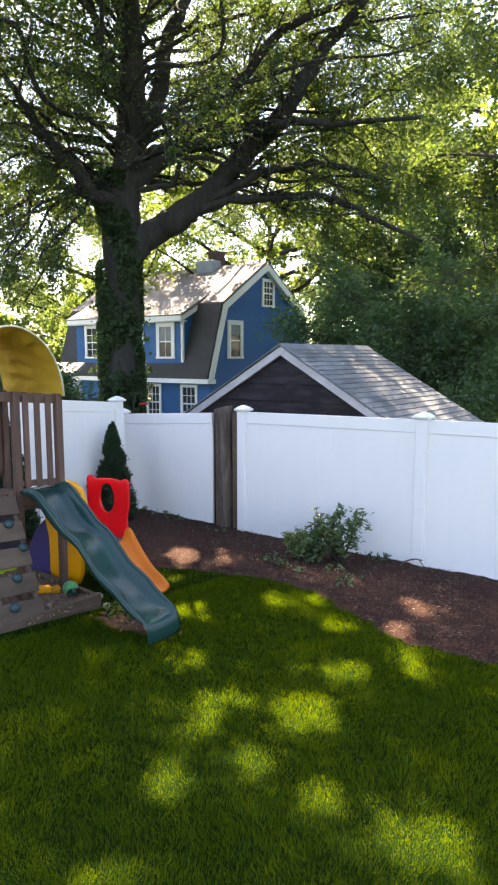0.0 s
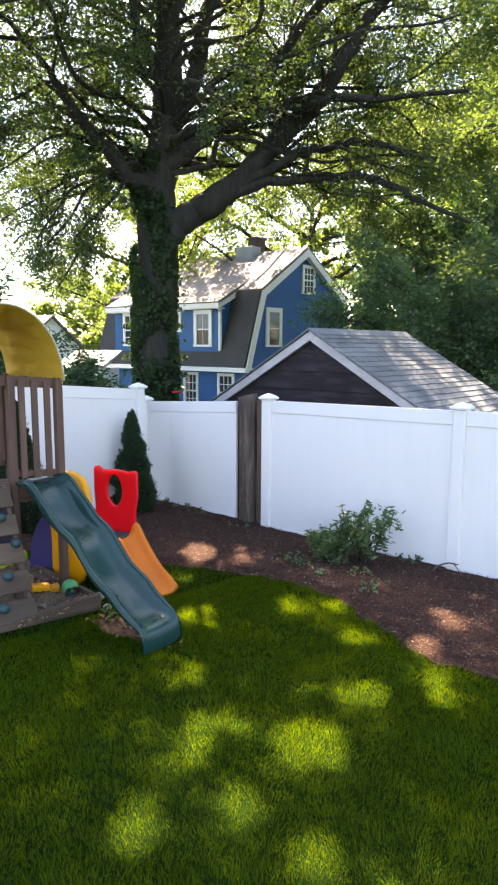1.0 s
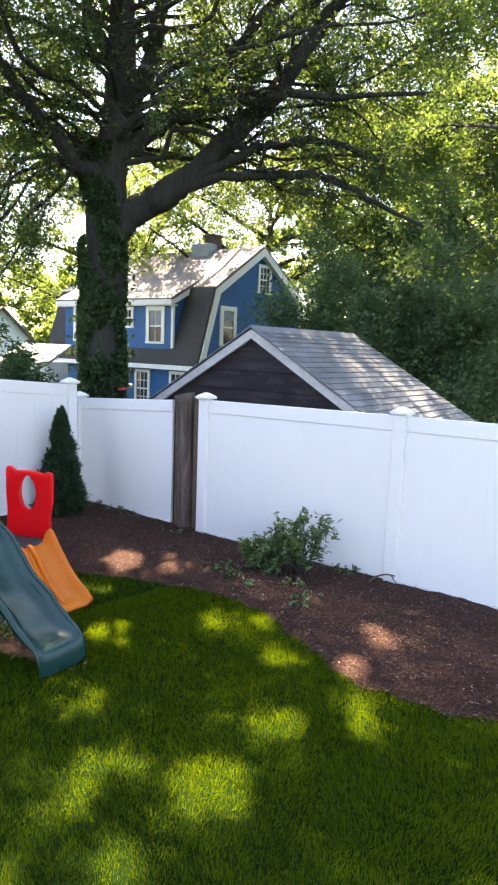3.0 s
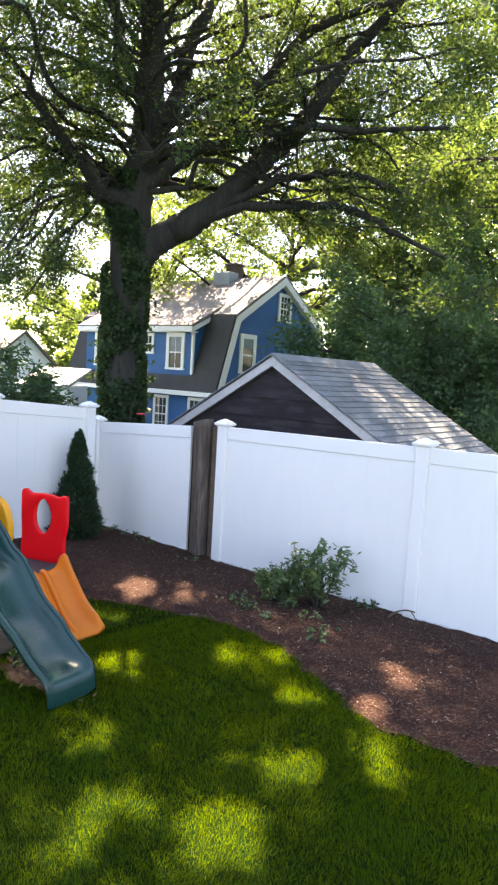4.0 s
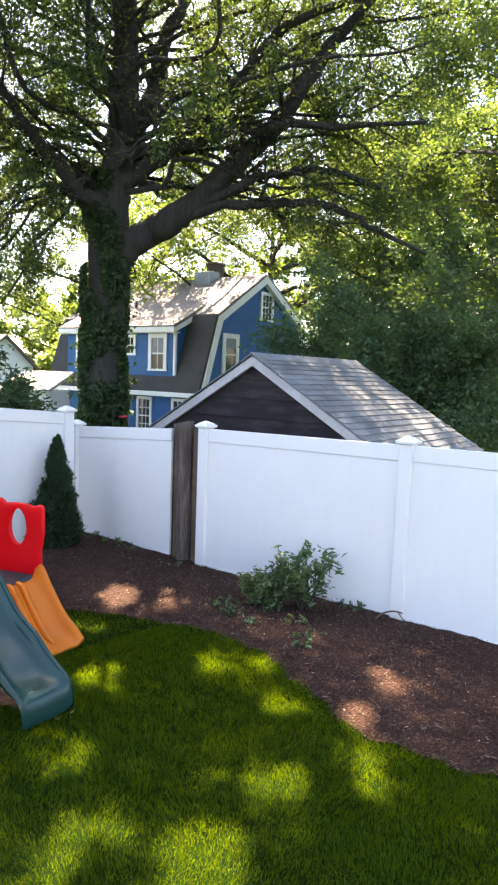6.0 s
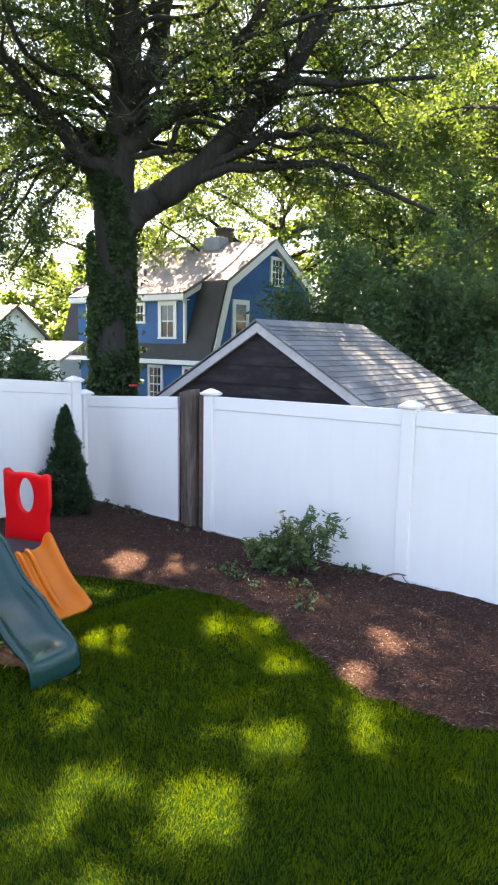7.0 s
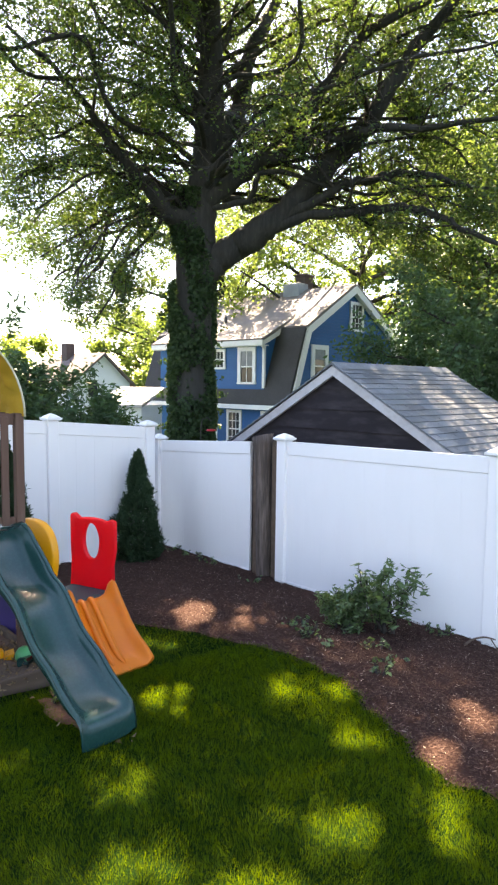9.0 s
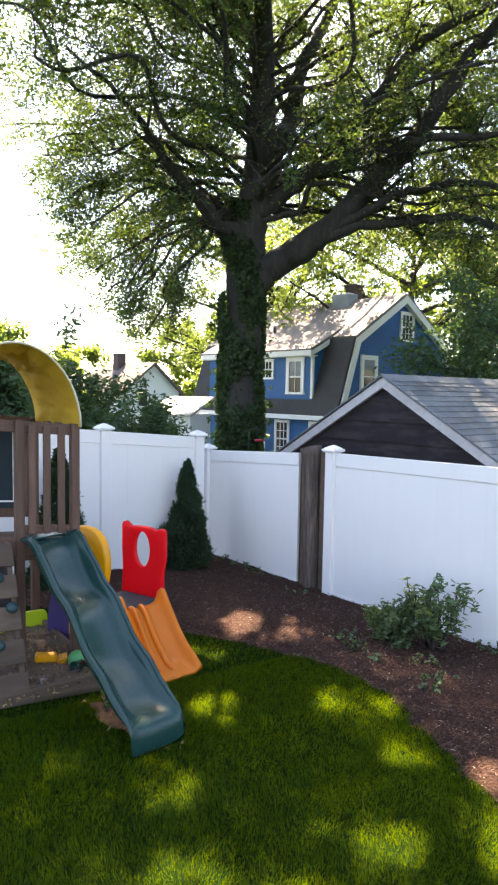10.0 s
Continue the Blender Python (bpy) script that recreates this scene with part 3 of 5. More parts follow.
# ---- garage behind the fence ----
def build_garage():
    g = thing("garage", "dark brown garage with white rake boards and grey shingle roof", "garage")
    x0, yf, yb, ridge, slope = -4.668, 6.618, 9.0, 2.109, 0.578
    half = 2.15
    zb = -0.75
    eave = ridge - slope * half
    # gable siding: wide lapped boards, each with its own edge
    z = zb
    while z < ridge - 0.05:
        top = min(z + 0.235, ridge - 0.03)
        w0, w1 = min(half - 0.1, (ridge - z) / slope - 0.02), min(half - 0.1, max(0.02, (ridge - top) / slope - 0.02))
        bm = bmesh.new()
        for y0, y1 in ((yf, yb),):
            pts = [(x0 - w0, z), (x0 + w0, z), (x0 + w1, top), (x0 - w1, top)]
            lo = [bm.verts.new((x, yf - (0.022 if k < 2 else 0.004), zz)) for k, (x, zz) in enumerate(pts)]
            hi = [bm.verts.new((x, yf + 0.03, zz)) for x, zz in pts]
            bm.faces.new(lo)
            bm.faces.new(hi[::-1])
            for k in range(4):
                bm.faces.new((lo[k], hi[k], hi[(k + 1) % 4], lo[(k + 1) % 4]))
        part("siding_board", bm, SIDING_DARK, g)
        z += 0.235
    part("wall", prism([(x0 - half + 0.1, zb), (x0 + half - 0.1, zb), (x0 + half - 0.1, eave + 0.06), (x0, ridge - 0.06), (x0 - half + 0.1, eave + 0.06)], (yf + 0.035, yb), "y"), SIDING_DARK, g)
    for side in (-1, 1):
        # rake board
        nx, nz = slope / math.hypot(1, slope), 1 / math.hypot(1, slope)
        drop = 0.097 * math.hypot(1, slope)
        pts = [(x0, ridge + 0.0), (x0 + side * half, eave), (x0 + side * half, eave - drop), (x0, ridge - drop)]
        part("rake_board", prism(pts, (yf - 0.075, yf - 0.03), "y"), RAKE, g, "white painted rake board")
        pts = [(x0, ridge + 0.012), (x0 + side * (half + 0.06), eave - slope * 0.06 + 0.012), (x0 + side * (half + 0.06), eave - slope * 0.06 - 0.02), (x0, ridge - 0.02)]
        part("roof_deck", prism(pts, (yf - 0.03, yb + 0.05), "y"), SIDING_DARK, g, "dark roof deck edge")
        # shingles, course by course, lower edge proud of the next
        length = (half + 0.08) * math.hypot(1, slope)
        course, tab = 0.114, 0.305
        nc = int(length / course) + 1
        lap = course * 1.25
        ang = math.atan(slope)
        rest = bmesh.new()
        run = yb + 0.06 - (yf - 0.10)
        nt = int(run / tab) + 2
        for c in range(nc):
            s1 = min(length, (c + 1) * course)
            for k in range(nt):
                y0 = yf - 0.10 + (k - (0.5 if c % 2 else 0.0)) * tab
                y1 = min(y0 + tab - 0.007, yb + 0.06)
                y0 = max(y0, yf - 0.10)
                if y1 - y0 < 0.02:
                    continue
                s0 = max(0.0, s1 - lap)
                vs = []
                for s, lift in ((s0, 0.011), (s1, 0.024)):
                    for yy in (y0, y1):
                        for h in (lift - 0.010, lift):
                            px = x0 + side * (s * math.cos(ang) + h * math.sin(ang))
                            pz = ridge + 0.012 - s * math.sin(ang) + h * math.cos(ang)
                            vs.append((px, yy, pz))
                bm = bmesh.new() if side > 0 else rest
                v = [bm.verts.new(p) for p in vs]
                for f in ((0, 1, 3, 2), (4, 6, 7, 5), (0, 4, 5, 1), (2, 3, 7, 6), (1, 5, 7, 3), (0, 2, 6, 4)):
                    bm.faces.new([v[i] for i in f])
                if side > 0:
                    part("shingle", bm, SHINGLE, g)
        if side < 0:
            tagged(part("shingles", rest, SHINGLE, g, "grey shingles of the far slope"), kind="stuff")
        else:
            rest.free()
    part("ridge_cap", prism([(x0 - 0.13, ridge - 0.035), (x0, ridge + 0.045), (x0 + 0.13, ridge - 0.035), (x0, ridge + 0.03)], (yf - 0.10, yb + 0.06), "y"), SHINGLE, g)


build_garage()


# ---- blue gambrel house ----
def window(parent, name, lo, hi, face, bars=(2, 2), frame_w=0.11, blind=0.0):
    """A sash window with casing, glass and glazing bars. face: 'x' looks along +x, 'y' along -y; lo, hi: (along, z) corners; last the plane."""
    (a0, z0), (a1, z1), p = lo, hi, face[1]
    out = 1 if face[0] == "x" else -1

    def slab(nm, u0, u1, w0, w1, d0, d1, mat, par, lab=""):
        if face[0] == "x":
            return part(nm, box((p + d0, u0, w0), (p + d1, u1, w1)), mat, par, lab)
        return part(nm, box((u0, p - d1, w0), (u1, p - d0, w1)), mat, par, lab)

    win = slab(name, a0, a1, z0, z1, -0.02, 0.012, WHITE_TRIM, parent, "white framed sash window")
    for nm, u0, u1, w0, w1 in (("casing", a0, a0 + frame_w, z0, z1), ("casing", a1 - frame_w, a1, z0, z1), ("casing", a0 + frame_w, a1 - frame_w, z1 - frame_w, z1), ("sill", a0 - 0.03, a1 + 0.03, z0 - 0.02, z0 + 0.06)):
        slab(nm, u0, u1, w0, w1, 0.013, 0.06, WHITE_TRIM, win)
    i0, i1, j0, j1 = a0 + frame_w, a1 - frame_w, z0 + 0.06, z1 - frame_w
    mid = (j0 + j1) / 2
    slab("pane", i0, i1, j0, mid, 0.013, 0.02, GLASS, win, "dark reflecting glass")
    slab("pane", i0, i1, mid, j1, 0.013, 0.024, GLASS, win, "dark reflecting glass")
    if blind:
        slab("blind", i0 + 0.02, i1 - 0.02, j1 - blind * (j1 - j0), j1, 0.0245, 0.027, CURTAIN, win, "pale window blind")
    slab("meeting_rail", i0, i1, mid - 0.025, mid + 0.025, 0.028, 0.045, WHITE_TRIM, win)
    nx, nz = bars
    for k in range(1, nx):
        u = i0 + (i1 - i0) * k / nx
        slab("glazing_bar", u - 0.012, u + 0.012, j0, j1, 0.028, 0.038, WHITE_TRIM, win)
    for k in range(1, 2 * nz):
        if k == nz:
            continue
        w = j0 + (j1 - j0) * k / (2 * nz)
        slab("glazing_bar", i0, i1, w - 0.012, w + 0.012, 0.028, 0.037, WHITE_TRIM, win)


def sloped(name, a, b, x0, x1, thick, mat, parent, label=""):
    """A roof slab between two (y, z) points, from x0 to x1."""
    (ya, za), (yb, zb) = a, b
    d = Vector((yb - ya, zb - za)).normalized()
    nrm = Vector((-d.y, d.x)) if d.x > 0 else Vector((d.y, -d.x))
    pts = [(ya, za), (yb, zb), (yb + nrm.x * thick, zb + nrm.y * thick), (ya + nrm.x * thick, za + nrm.y * thick)]
    return part(name, prism(pts, (x0, x1), "x"), mat, parent, label)


def build_house():
    turn = Matrix.Translation((-16.718, 18.349, 0.044)) @ Matrix.Rotation(0.013, 4, "Z") @ Matrix.Translation((17.0, -18.0, 0))
    h = thing("house", "blue gambrel house with white trim and a brown shingle roof", "house", turn)
    xg, xl = -15.9, -24.1
    base = -1.75
    peak, brk, low = (20.72, 5.62), (17.93, 3.86), (17.05, 1.08)
    mir = lambda p: (2 * peak[0] - p[0], p[1])
    wall_y = 17.35
    prof = [(wall_y, base), (2 * peak[0] - wall_y, base), (2 * peak[0] - wall_y, 1.1), (mir(brk)[0] - 0.1, brk[1] - 0.1), (peak[0], peak[1] - 0.12), (brk[0] + 0.1, brk[1] - 0.1), (wall_y, 1.1)]
    part("wall", prism(prof, (xl, xg), "x"), BLUE, h, "blue painted clapboard walls")
    # lapped boards on the gable
    z = base
    while z < peak[1] - 0.3:
        if z < 1.1:
            w = peak[0] - wall_y
        elif z < brk[1]:
            w = peak[0] - (wall_y + (brk[0] - wall_y) * (z - 1.1) / (brk[1] - 1.1)) - 0.1
        else:
            w = (peak[0] - brk[0]) * (peak[1] - z - 0.14) / (peak[1] - brk[1]) - 0.1
        if z > -0.5 and w > 0.1:
            bm = prism([(0.002, z), (0.024, z), (0.006, z + 0.118), (0.002, z + 0.118)], (peak[0] - w, peak[0] + w), "y")
            bmesh.ops.translate(bm, vec=(xg, 0, 0), verts=bm.verts)
            part("clapboard", bm, BLUE, h)
        z += 0.12
    sloped("upper_roof", brk, peak, xl - 0.3, xg + 0.22, 0.10, SHINGLE_HOUSE, h, "sunlit brown grey shingle roof")
    sloped("upper_roof", peak, mir(brk), xl - 0.3, xg + 0.22, 0.10, SHINGLE_HOUSE, h, "brown grey shingle roof")
    # steep lower slopes get a darker tone than the upper roof
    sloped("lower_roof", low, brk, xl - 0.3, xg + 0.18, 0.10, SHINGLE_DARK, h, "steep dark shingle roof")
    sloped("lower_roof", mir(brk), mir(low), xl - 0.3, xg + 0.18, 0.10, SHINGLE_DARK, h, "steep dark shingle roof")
    # rake boards on the gable
    for k, (a, b) in enumerate(((brk, peak), (low, brk), (peak, mir(brk)), (mir(brk), mir(low)))):
        d = Vector((b[0] - a[0], b[1] - a[1])).normalized()
        nrm = Vector((d.y, -d.x))
        wd = 0.24
        pts = [a, b, (b[0] + nrm.x * wd, b[1] + nrm.y * wd), (a[0] + nrm.x * wd, a[1] + nrm.y * wd)]
        part("rake_board", prism(pts, (xg + 0.03, xg + 0.24 + 0.004 * (k % 2) + 0.003 * (k > 1)), "x"), WHITE_TRIM, h, "white rake board")
    part("eave_trim", box((xl - 0.2, 16.95, 0.92), (xg + 0.25, 17.4, 1.09), 0.01), WHITE_TRIM, h, "white eave trim")
    part("eave_trim", box((xl - 0.2, mir((17.4, 0))[0], 0.92), (xg + 0.25, mir((16.95, 0))[0], 1.09), 0.01), WHITE_TRIM, h, "white eave trim")
    # lapped boards of the front, above and below the eave
    for lo, hi, xa, xb, yw in ((-0.6, 0.9, -23.9, -15.95, wall_y), (1.72, 3.2, -23.1, -17.15, 17.12)):
        z = lo
        while z < hi:
            bm = prism([(-0.003, z), (-0.011, z), (-0.005, z + 0.117), (-0.003, z + 0.117)], (xa, xb), "x")
            bmesh.ops.translate(bm, vec=(0, yw, 0), verts=bm.verts)
            part("clapboard", bm, BLUE, h)
            z += 0.12
    # long shed dormer on the near slope
    dx1, dx0, dy = -17.02, -23.2, 17.12
    cheek = [(dy, 1.66), (dy, 3.36), (brk[0] + 0.9, 4.25), (brk[0], 3.8)]
    part("dormer_wall", prism(cheek, (dx0, dx1), "x"), BLUE, h, "blue dormer wall")
    sloped("dormer_roof", (dy - 0.28, 3.40), (brk[0] + 0.9, 4.42), dx0 - 0.25, dx1 + 0.18, 0.09, SHINGLE_HOUSE, h, "brown grey dormer roof")
    part("dormer_fascia", box((dx0 - 0.25, dy - 0.30, 3.24), (dx1 + 0.18, dy - 0.24, 3.43), 0.008), WHITE_TRIM, h, "white gutter and fascia")
    part("dormer_soffit", box((dx0 - 0.2, dy - 0.25, 3.22), (dx1 + 0.12, dy + 0.1, 3.26)), WHITE_TRIM, h, "white soffit")
    rake = [(dy - 0.28, 3.36), (brk[0] + 0.35, 4.1), (brk[0] + 0.35, 3.9), (dy - 0.28, 3.2)]
    part("dormer_rake", prism(rake, (dx1 + 0.10, dx1 + 0.16), "x"), WHITE_TRIM, h, "white dormer rake board")
    part("corner_board", box((dx1 - 0.09, dy - 0.025, 1.7), (dx1 + 0.02, dy + 0.06, 3.26)), WHITE_TRIM, h, "white corner board")
    part("downspout", tube([(dx1 + 0.03, dy - 0.26, 3.3), (dx1 + 0.05, dy - 0.06, 3.1), (dx1 + 0.05, dy - 0.06, 1.9)], [0.035] * 3, 8), WHITE_TRIM, h, "white downspout")
    window(h, "window", (-18.37, 1.86), (-17.42, 3.21), ("y", dy), (2, 1), 0.16, 0.5)
    window(h, "window", (-19.85, 2.42), (-19.07, 3.18), ("y", dy), (3, 1), 0.11)
    window(h, "window", (-22.6, 1.86), (-21.7, 3.21), ("y", dy), (2, 2), 0.13)
    # gable windows
    window(h, "window", (20.58, 3.94), (21.44, 5.04), ("x", xg + 0.02), (3, 2), 0.12)
    window(h, "window", (18.36, 1.86), (19.30, 3.30), ("x", xg + 0.02), (1, 1), 0.17, 0.3)
    # ground floor front
    window(h, "window", (-19.2, -0.55), (-18.38, 0.86), ("y", wall_y), (3, 2), 0.11)
    window(h, "window", (-17.35, -0.55), (-16.5, 0.86), ("y", wall_y), (3, 2), 0.11)
    part("corner_board", box((-19.95, wall_y - 0.03, base), (-19.78, wall_y + 0.02, 0.94)), WHITE_TRIM, h, "white corner board")
    part("wall_lamp", lathe([(0.03, 0.0), (0.09, 0.04), (0.10, 0.18), (0.05, 0.26), (0.02, 0.30)], 10, centre=(-20.05, wall_y - 0.12, 0.35)), BLACK_METAL, h, "small black wall lantern")
    # chimney
    ch = part("chimney", box((-18.87, 20.8, 4.9), (-18.34, 21.3, 6.36), 0.01), BRICK, h, "dark brick chimney")
    part("chimney_cap", box((-18.92, 20.75, 6.28), (-18.29, 21.35, 6.37), 0.01), BRICK, ch)
    part("flashing", box((-19.0, 20.2, 5.2), (-18.15, 20.78, 5.92), 0.01), LEAD, ch, "blue grey metal flashing")
    for x, y in ((-20.6, 18.5), (-22.6, 18.6)):
        z = brk[1] + (y - brk[0]) * (peak[1] - brk[1]) / (peak[0] - brk[0])
        part("vent_pipe", tube([(x, y, z), (x, y, z + 0.36)], [0.05, 0.05], 10), BLACK_METAL, h, "black roof vent pipe")


build_house()


# ---- trees ----
def curved(points, steps=4):
    """A smooth run through the points."""
    p = np.array(points, float)
    out = []
    for i in range(len(p) - 1):
        a, b, c, d = p[max(i - 1, 0)], p[i], p[i + 1], p[min(i + 2, len(p) - 1)]
        for t in np.linspace(0, 1, steps, endpoint=False):
            out.append(0.5 * (2 * b + (c - a) * t + (2 * a - 5 * b + 4 * c - d) * t**2 + (3 * b - a - 3 * c + d) * t**3))
    out.append(p[-1])
    return np.array(out)


def grow(rng, start, way, length, bend=0.25, lift=0.0, n=6):
    """A wandering branch from start along way."""
    pts = [np.array(start, float)]
    d = unit(np.array(way, float))
    for _ in range(n):
        d = unit(d + rng.normal(size=3) * bend / n * 2 + np.array((0, 0, lift / n)))
        pts.append(pts[-1] + d * length / n)
    return np.array(pts)


def twig_tubes(name, runs, mat, parent, n=3):
    """Many thin branches joined into one mesh: runs of (points, first radius, last radius)."""
    verts, faces, at = [], [], 0
    for pts, r0, r1 in runs:
        k = len(pts)
        d = unit(np.gradient(pts, axis=0))
        s = unit(np.cross(d, np.array((0.31, 0.2, 0.93))))
        o = np.cross(d, s)
        r = np.linspace(r0, r1, k)[:, None]
        ring = np.stack([pts + r * (s * math.cos(a) + o * math.sin(a)) for a in np.arange(n) * 2 * math.pi / n], 1)
        verts.append(ring.reshape(-1, 3))
        i = at + (np.arange(k - 1)[:, None] * n + np.arange(n)[None])
        j = at + (np.arange(k - 1)[:, None] * n + (np.arange(n)[None] + 1) % n)
        faces.append(np.stack([i, j, j + n, i + n], -1).reshape(-1, 4))
        at += k * n
    me = array_mesh(name, np.concatenate(verts), np.concatenate(faces))
    me.polygons.foreach_set("use_smooth", np.ones(len(me.polygons), bool))
    return tagged(mesh_ob(name, me, mat, parent), kind="stuff")


def branch_out(rng, limbs, sub_len, twig_len, per_metre=0.9, twigs=6, droop=0.0, keep=None, first=0.3):
    """Side branches and twigs off the limbs. limbs: (points, r0, r1). Returns runs for tubes and twig runs for leaves."""
    runs, ends = [], []
    for pts, r0, r1 in limbs:
        seg = np.linalg.norm(np.diff(pts, axis=0), axis=1)
        total = seg.sum()
        cum = np.r_[0, np.cumsum(seg)]
        for s in np.arange(total * first, total, 1 / per_metre):
            s = min(total, s + rng.uniform(-0.3, 0.3))
            k = min(len(pts) - 2, int(np.searchsorted(cum, s) - 1))
            p = pts[k] + (pts[k + 1] - pts[k]) * (s - cum[k]) / max(seg[k], 1e-6)
            along = unit(pts[k + 1] - pts[k])
            way = unit(along * 0.6 + unit(rng.normal(size=3)) * (1, 1, 0.8) + (0, 0, 0.1))
            ln = sub_len * rng.uniform(0.6, 1.25) * (1 - 0.35 * s / total)
            b = grow(rng, p, way, ln, 0.5, -droop, 6)
            if keep is not None and not keep(b[-1]):
                continue
            rr = max(0.02, (r0 + (r1 - r0) * s / total) * 0.4)
            runs.append((b, rr, rr * 0.35))
            for _ in range(twigs):
                j = rng.integers(1, len(b))
                tw = grow(rng, b[j], unit(b[j] - b[j - 1]) * 0.5 + unit(rng.normal(size=3)) * (1, 1, 0.7), twig_len * rng.uniform(0.5, 1.3), 0.6, -droop * 1.5, 4)
                ends.append(tw)
                runs.append((tw, rr * 0.3 + 0.004, 0.004))
        ends.append(pts[-3:])
    return runs, ends


def scatter(rng, ends, each, spread):
    """Leaf places along the twigs."""
    c = []
    for tw in ends:
        n = max(1, int(each * rng.uniform(0.6, 1.4)))
        t = rng.uniform(0.15, 1.0, n) * (len(tw) - 1)
        k = np.minimum(t.astype(int), len(tw) - 2)
        c.append(tw[k] + (tw[k + 1] - tw[k]) * (t - k)[:, None] + rng.normal(size=(n, 3)) * spread)
    return np.concatenate(c)


def build_oak():
    rng = np.random.default_rng(11)
    base = np.array((-13.5, 11.62, float(ground_z(-13.5, 11.62))))
    right, near = np.array((0.615, 0.788, 0)), np.array((0.788, -0.615, 0))
    oak = thing("oak_tree", "huge old oak with an ivy-clad trunk and spreading limbs", "tree", Matrix.Translation(base))
    at = lambda r, z, c=0.0: right * r + near * c + np.array((0, 0, z))
    # outline of the crown on its open side: height, how far across
    EDGE_Z, EDGE_R = (3.4, 4.5, 5.6, 6.5, 7.9, 9.7, 11.0), (-2.4, -3.9, -4.3, -4.9, -5.5, -6.3, -7.5)
    # main wood: across, height, nearness, radius
    wood = {}
    wood["trunk"] = [(-0.12, -0.4, 0, 0.80), (-0.1, 0.5, 0, 0.60), (-0.04, 2.5, 0, 0.52), (0.02, 4.0, 0, 0.50), (0.04, 4.85, 0, 0.51), (0.06, 5.6, 0, 0.55), (0.06, 6.3, 0, 0.50), (0.1, 7.0, 0, 0.46), (0.24, 7.75, 0, 0.42), (0.34, 8.45, 0, 0.41), (0.39, 9.2, 0, 0.38), (0.41, 9.85, 0, 0.35), (0.41, 10.6, 0, 0.31), (0.39, 11.9, 0, 0.26), (0.3, 13.5, 0.1, 0.18), (0.2, 16.0, 0.2, 0.08)]
    wood["big"] = [(0.2, 5.5, 0, 0.40), (0.55, 5.86, 0.1, 0.38), (1.13, 6.24, 0.2, 0.36), (1.67, 6.55, 0.4, 0.36), (2.19, 6.94, 0.6, 0.31), (2.67, 7.46, 0.8, 0.28), (3.21, 8.01, 1.0, 0.27), (3.78, 8.51, 1.3, 0.24), (4.3, 9.25, 1.8, 0.2), (4.7, 9.94, 2.1, 0.17), (5.35, 10.8, 2.5, 0.13), (6.4, 12.0, 3.2, 0.08)]
    wood["mid"] = [(1.7, 6.6, 0.5, 0.17), (2.83, 7.11, 1.0, 0.12), (3.47, 7.48, 1.3, 0.11), (4.08, 7.63, 1.5, 0.10), (4.85, 7.7, 1.8, 0.09), (5.45, 7.6, 2.1, 0.08), (5.94, 7.36, 2.4, 0.06), (6.9, 6.95, 3.0, 0.04)]
    wood["low"] = [(1.5, 6.5, 0.4, 0.18), (2.86, 6.88, 0.9, 0.13), (3.66, 6.87, 1.3, 0.12), (4.47, 6.92, 1.6, 0.11), (4.89, 6.9, 1.9, 0.10), (5.32, 6.7, 2.3, 0.09), (5.73, 6.39, 2.7, 0.075), (6.26, 6.04, 3.1, 0.06), (7.1, 5.55, 3.6, 0.035)]
    wood["upper"] = [(0.2, 7.2, 0.1, 0.26), (1.13, 7.86, 0.5, 0.19), (1.67, 8.15, 0.8, 0.16), (2.29, 8.33, 1.2, 0.15), (2.89, 8.46, 1.6, 0.13), (3.55, 8.42, 2.1, 0.12), (4.22, 8.44, 2.6, 0.10), (5.15, 8.27, 3.2, 0.07), (6.6, 8.2, 4.2, 0.04)]
    wood["second"] = [(0.4, 8.2, -0.1, 0.32), (0.84, 9.2, -0.4, 0.27), (1.14, 9.8, -0.5, 0.24), (1.3, 10.8, -0.6, 0.21), (1.63, 11.8, -0.9, 0.18), (2.05, 12.7, -1.2, 0.15), (2.7, 14.2, -1.6, 0.08)]
    wood["left"] = [(0.0, 6.75, 0.1, 0.25), (-0.73, 6.98, 0.4, 0.22), (-1.03, 7.36, 0.6, 0.20), (-1.42, 7.64, 0.8, 0.17), (-1.7, 7.91, 1.0, 0.15), (-2.04, 8.31, 1.3, 0.12), (-2.41, 8.82, 1.7, 0.08), (-2.9, 9.25, 2.2, 0.06), (-3.9, 9.9, 3.0, 0.035)]
    wood["left_low"] = [(-0.2, 6.8, 0, 0.12), (-0.82, 7.09, -0.2, 0.09), (-1.38, 7.23, -0.3, 0.07), (-2.06, 7.09, -0.3, 0.055), (-3.0, 6.4, -0.2, 0.03)]
    wood["stem"] = [(0.3, 9.55, 0, 0.16), (-0.03, 9.8, 0.1, 0.12), (-0.27, 10.25, 0.2, 0.11), (-0.46, 10.85, 0.5, 0.09), (-0.68, 11.5, 0.9, 0.07), (-1.2, 12.6, 1.4, 0.04)]
    wood["high"] = [(2.29, 8.4, 1.0, 0.14), (2.75, 9.3, 1.4, 0.13), (3.23, 9.96, 1.8, 0.12), (3.92, 10.57, 2.4, 0.11), (4.5, 10.8, 2.8, 0.09), (5.8, 11.2, 3.6, 0.05)]

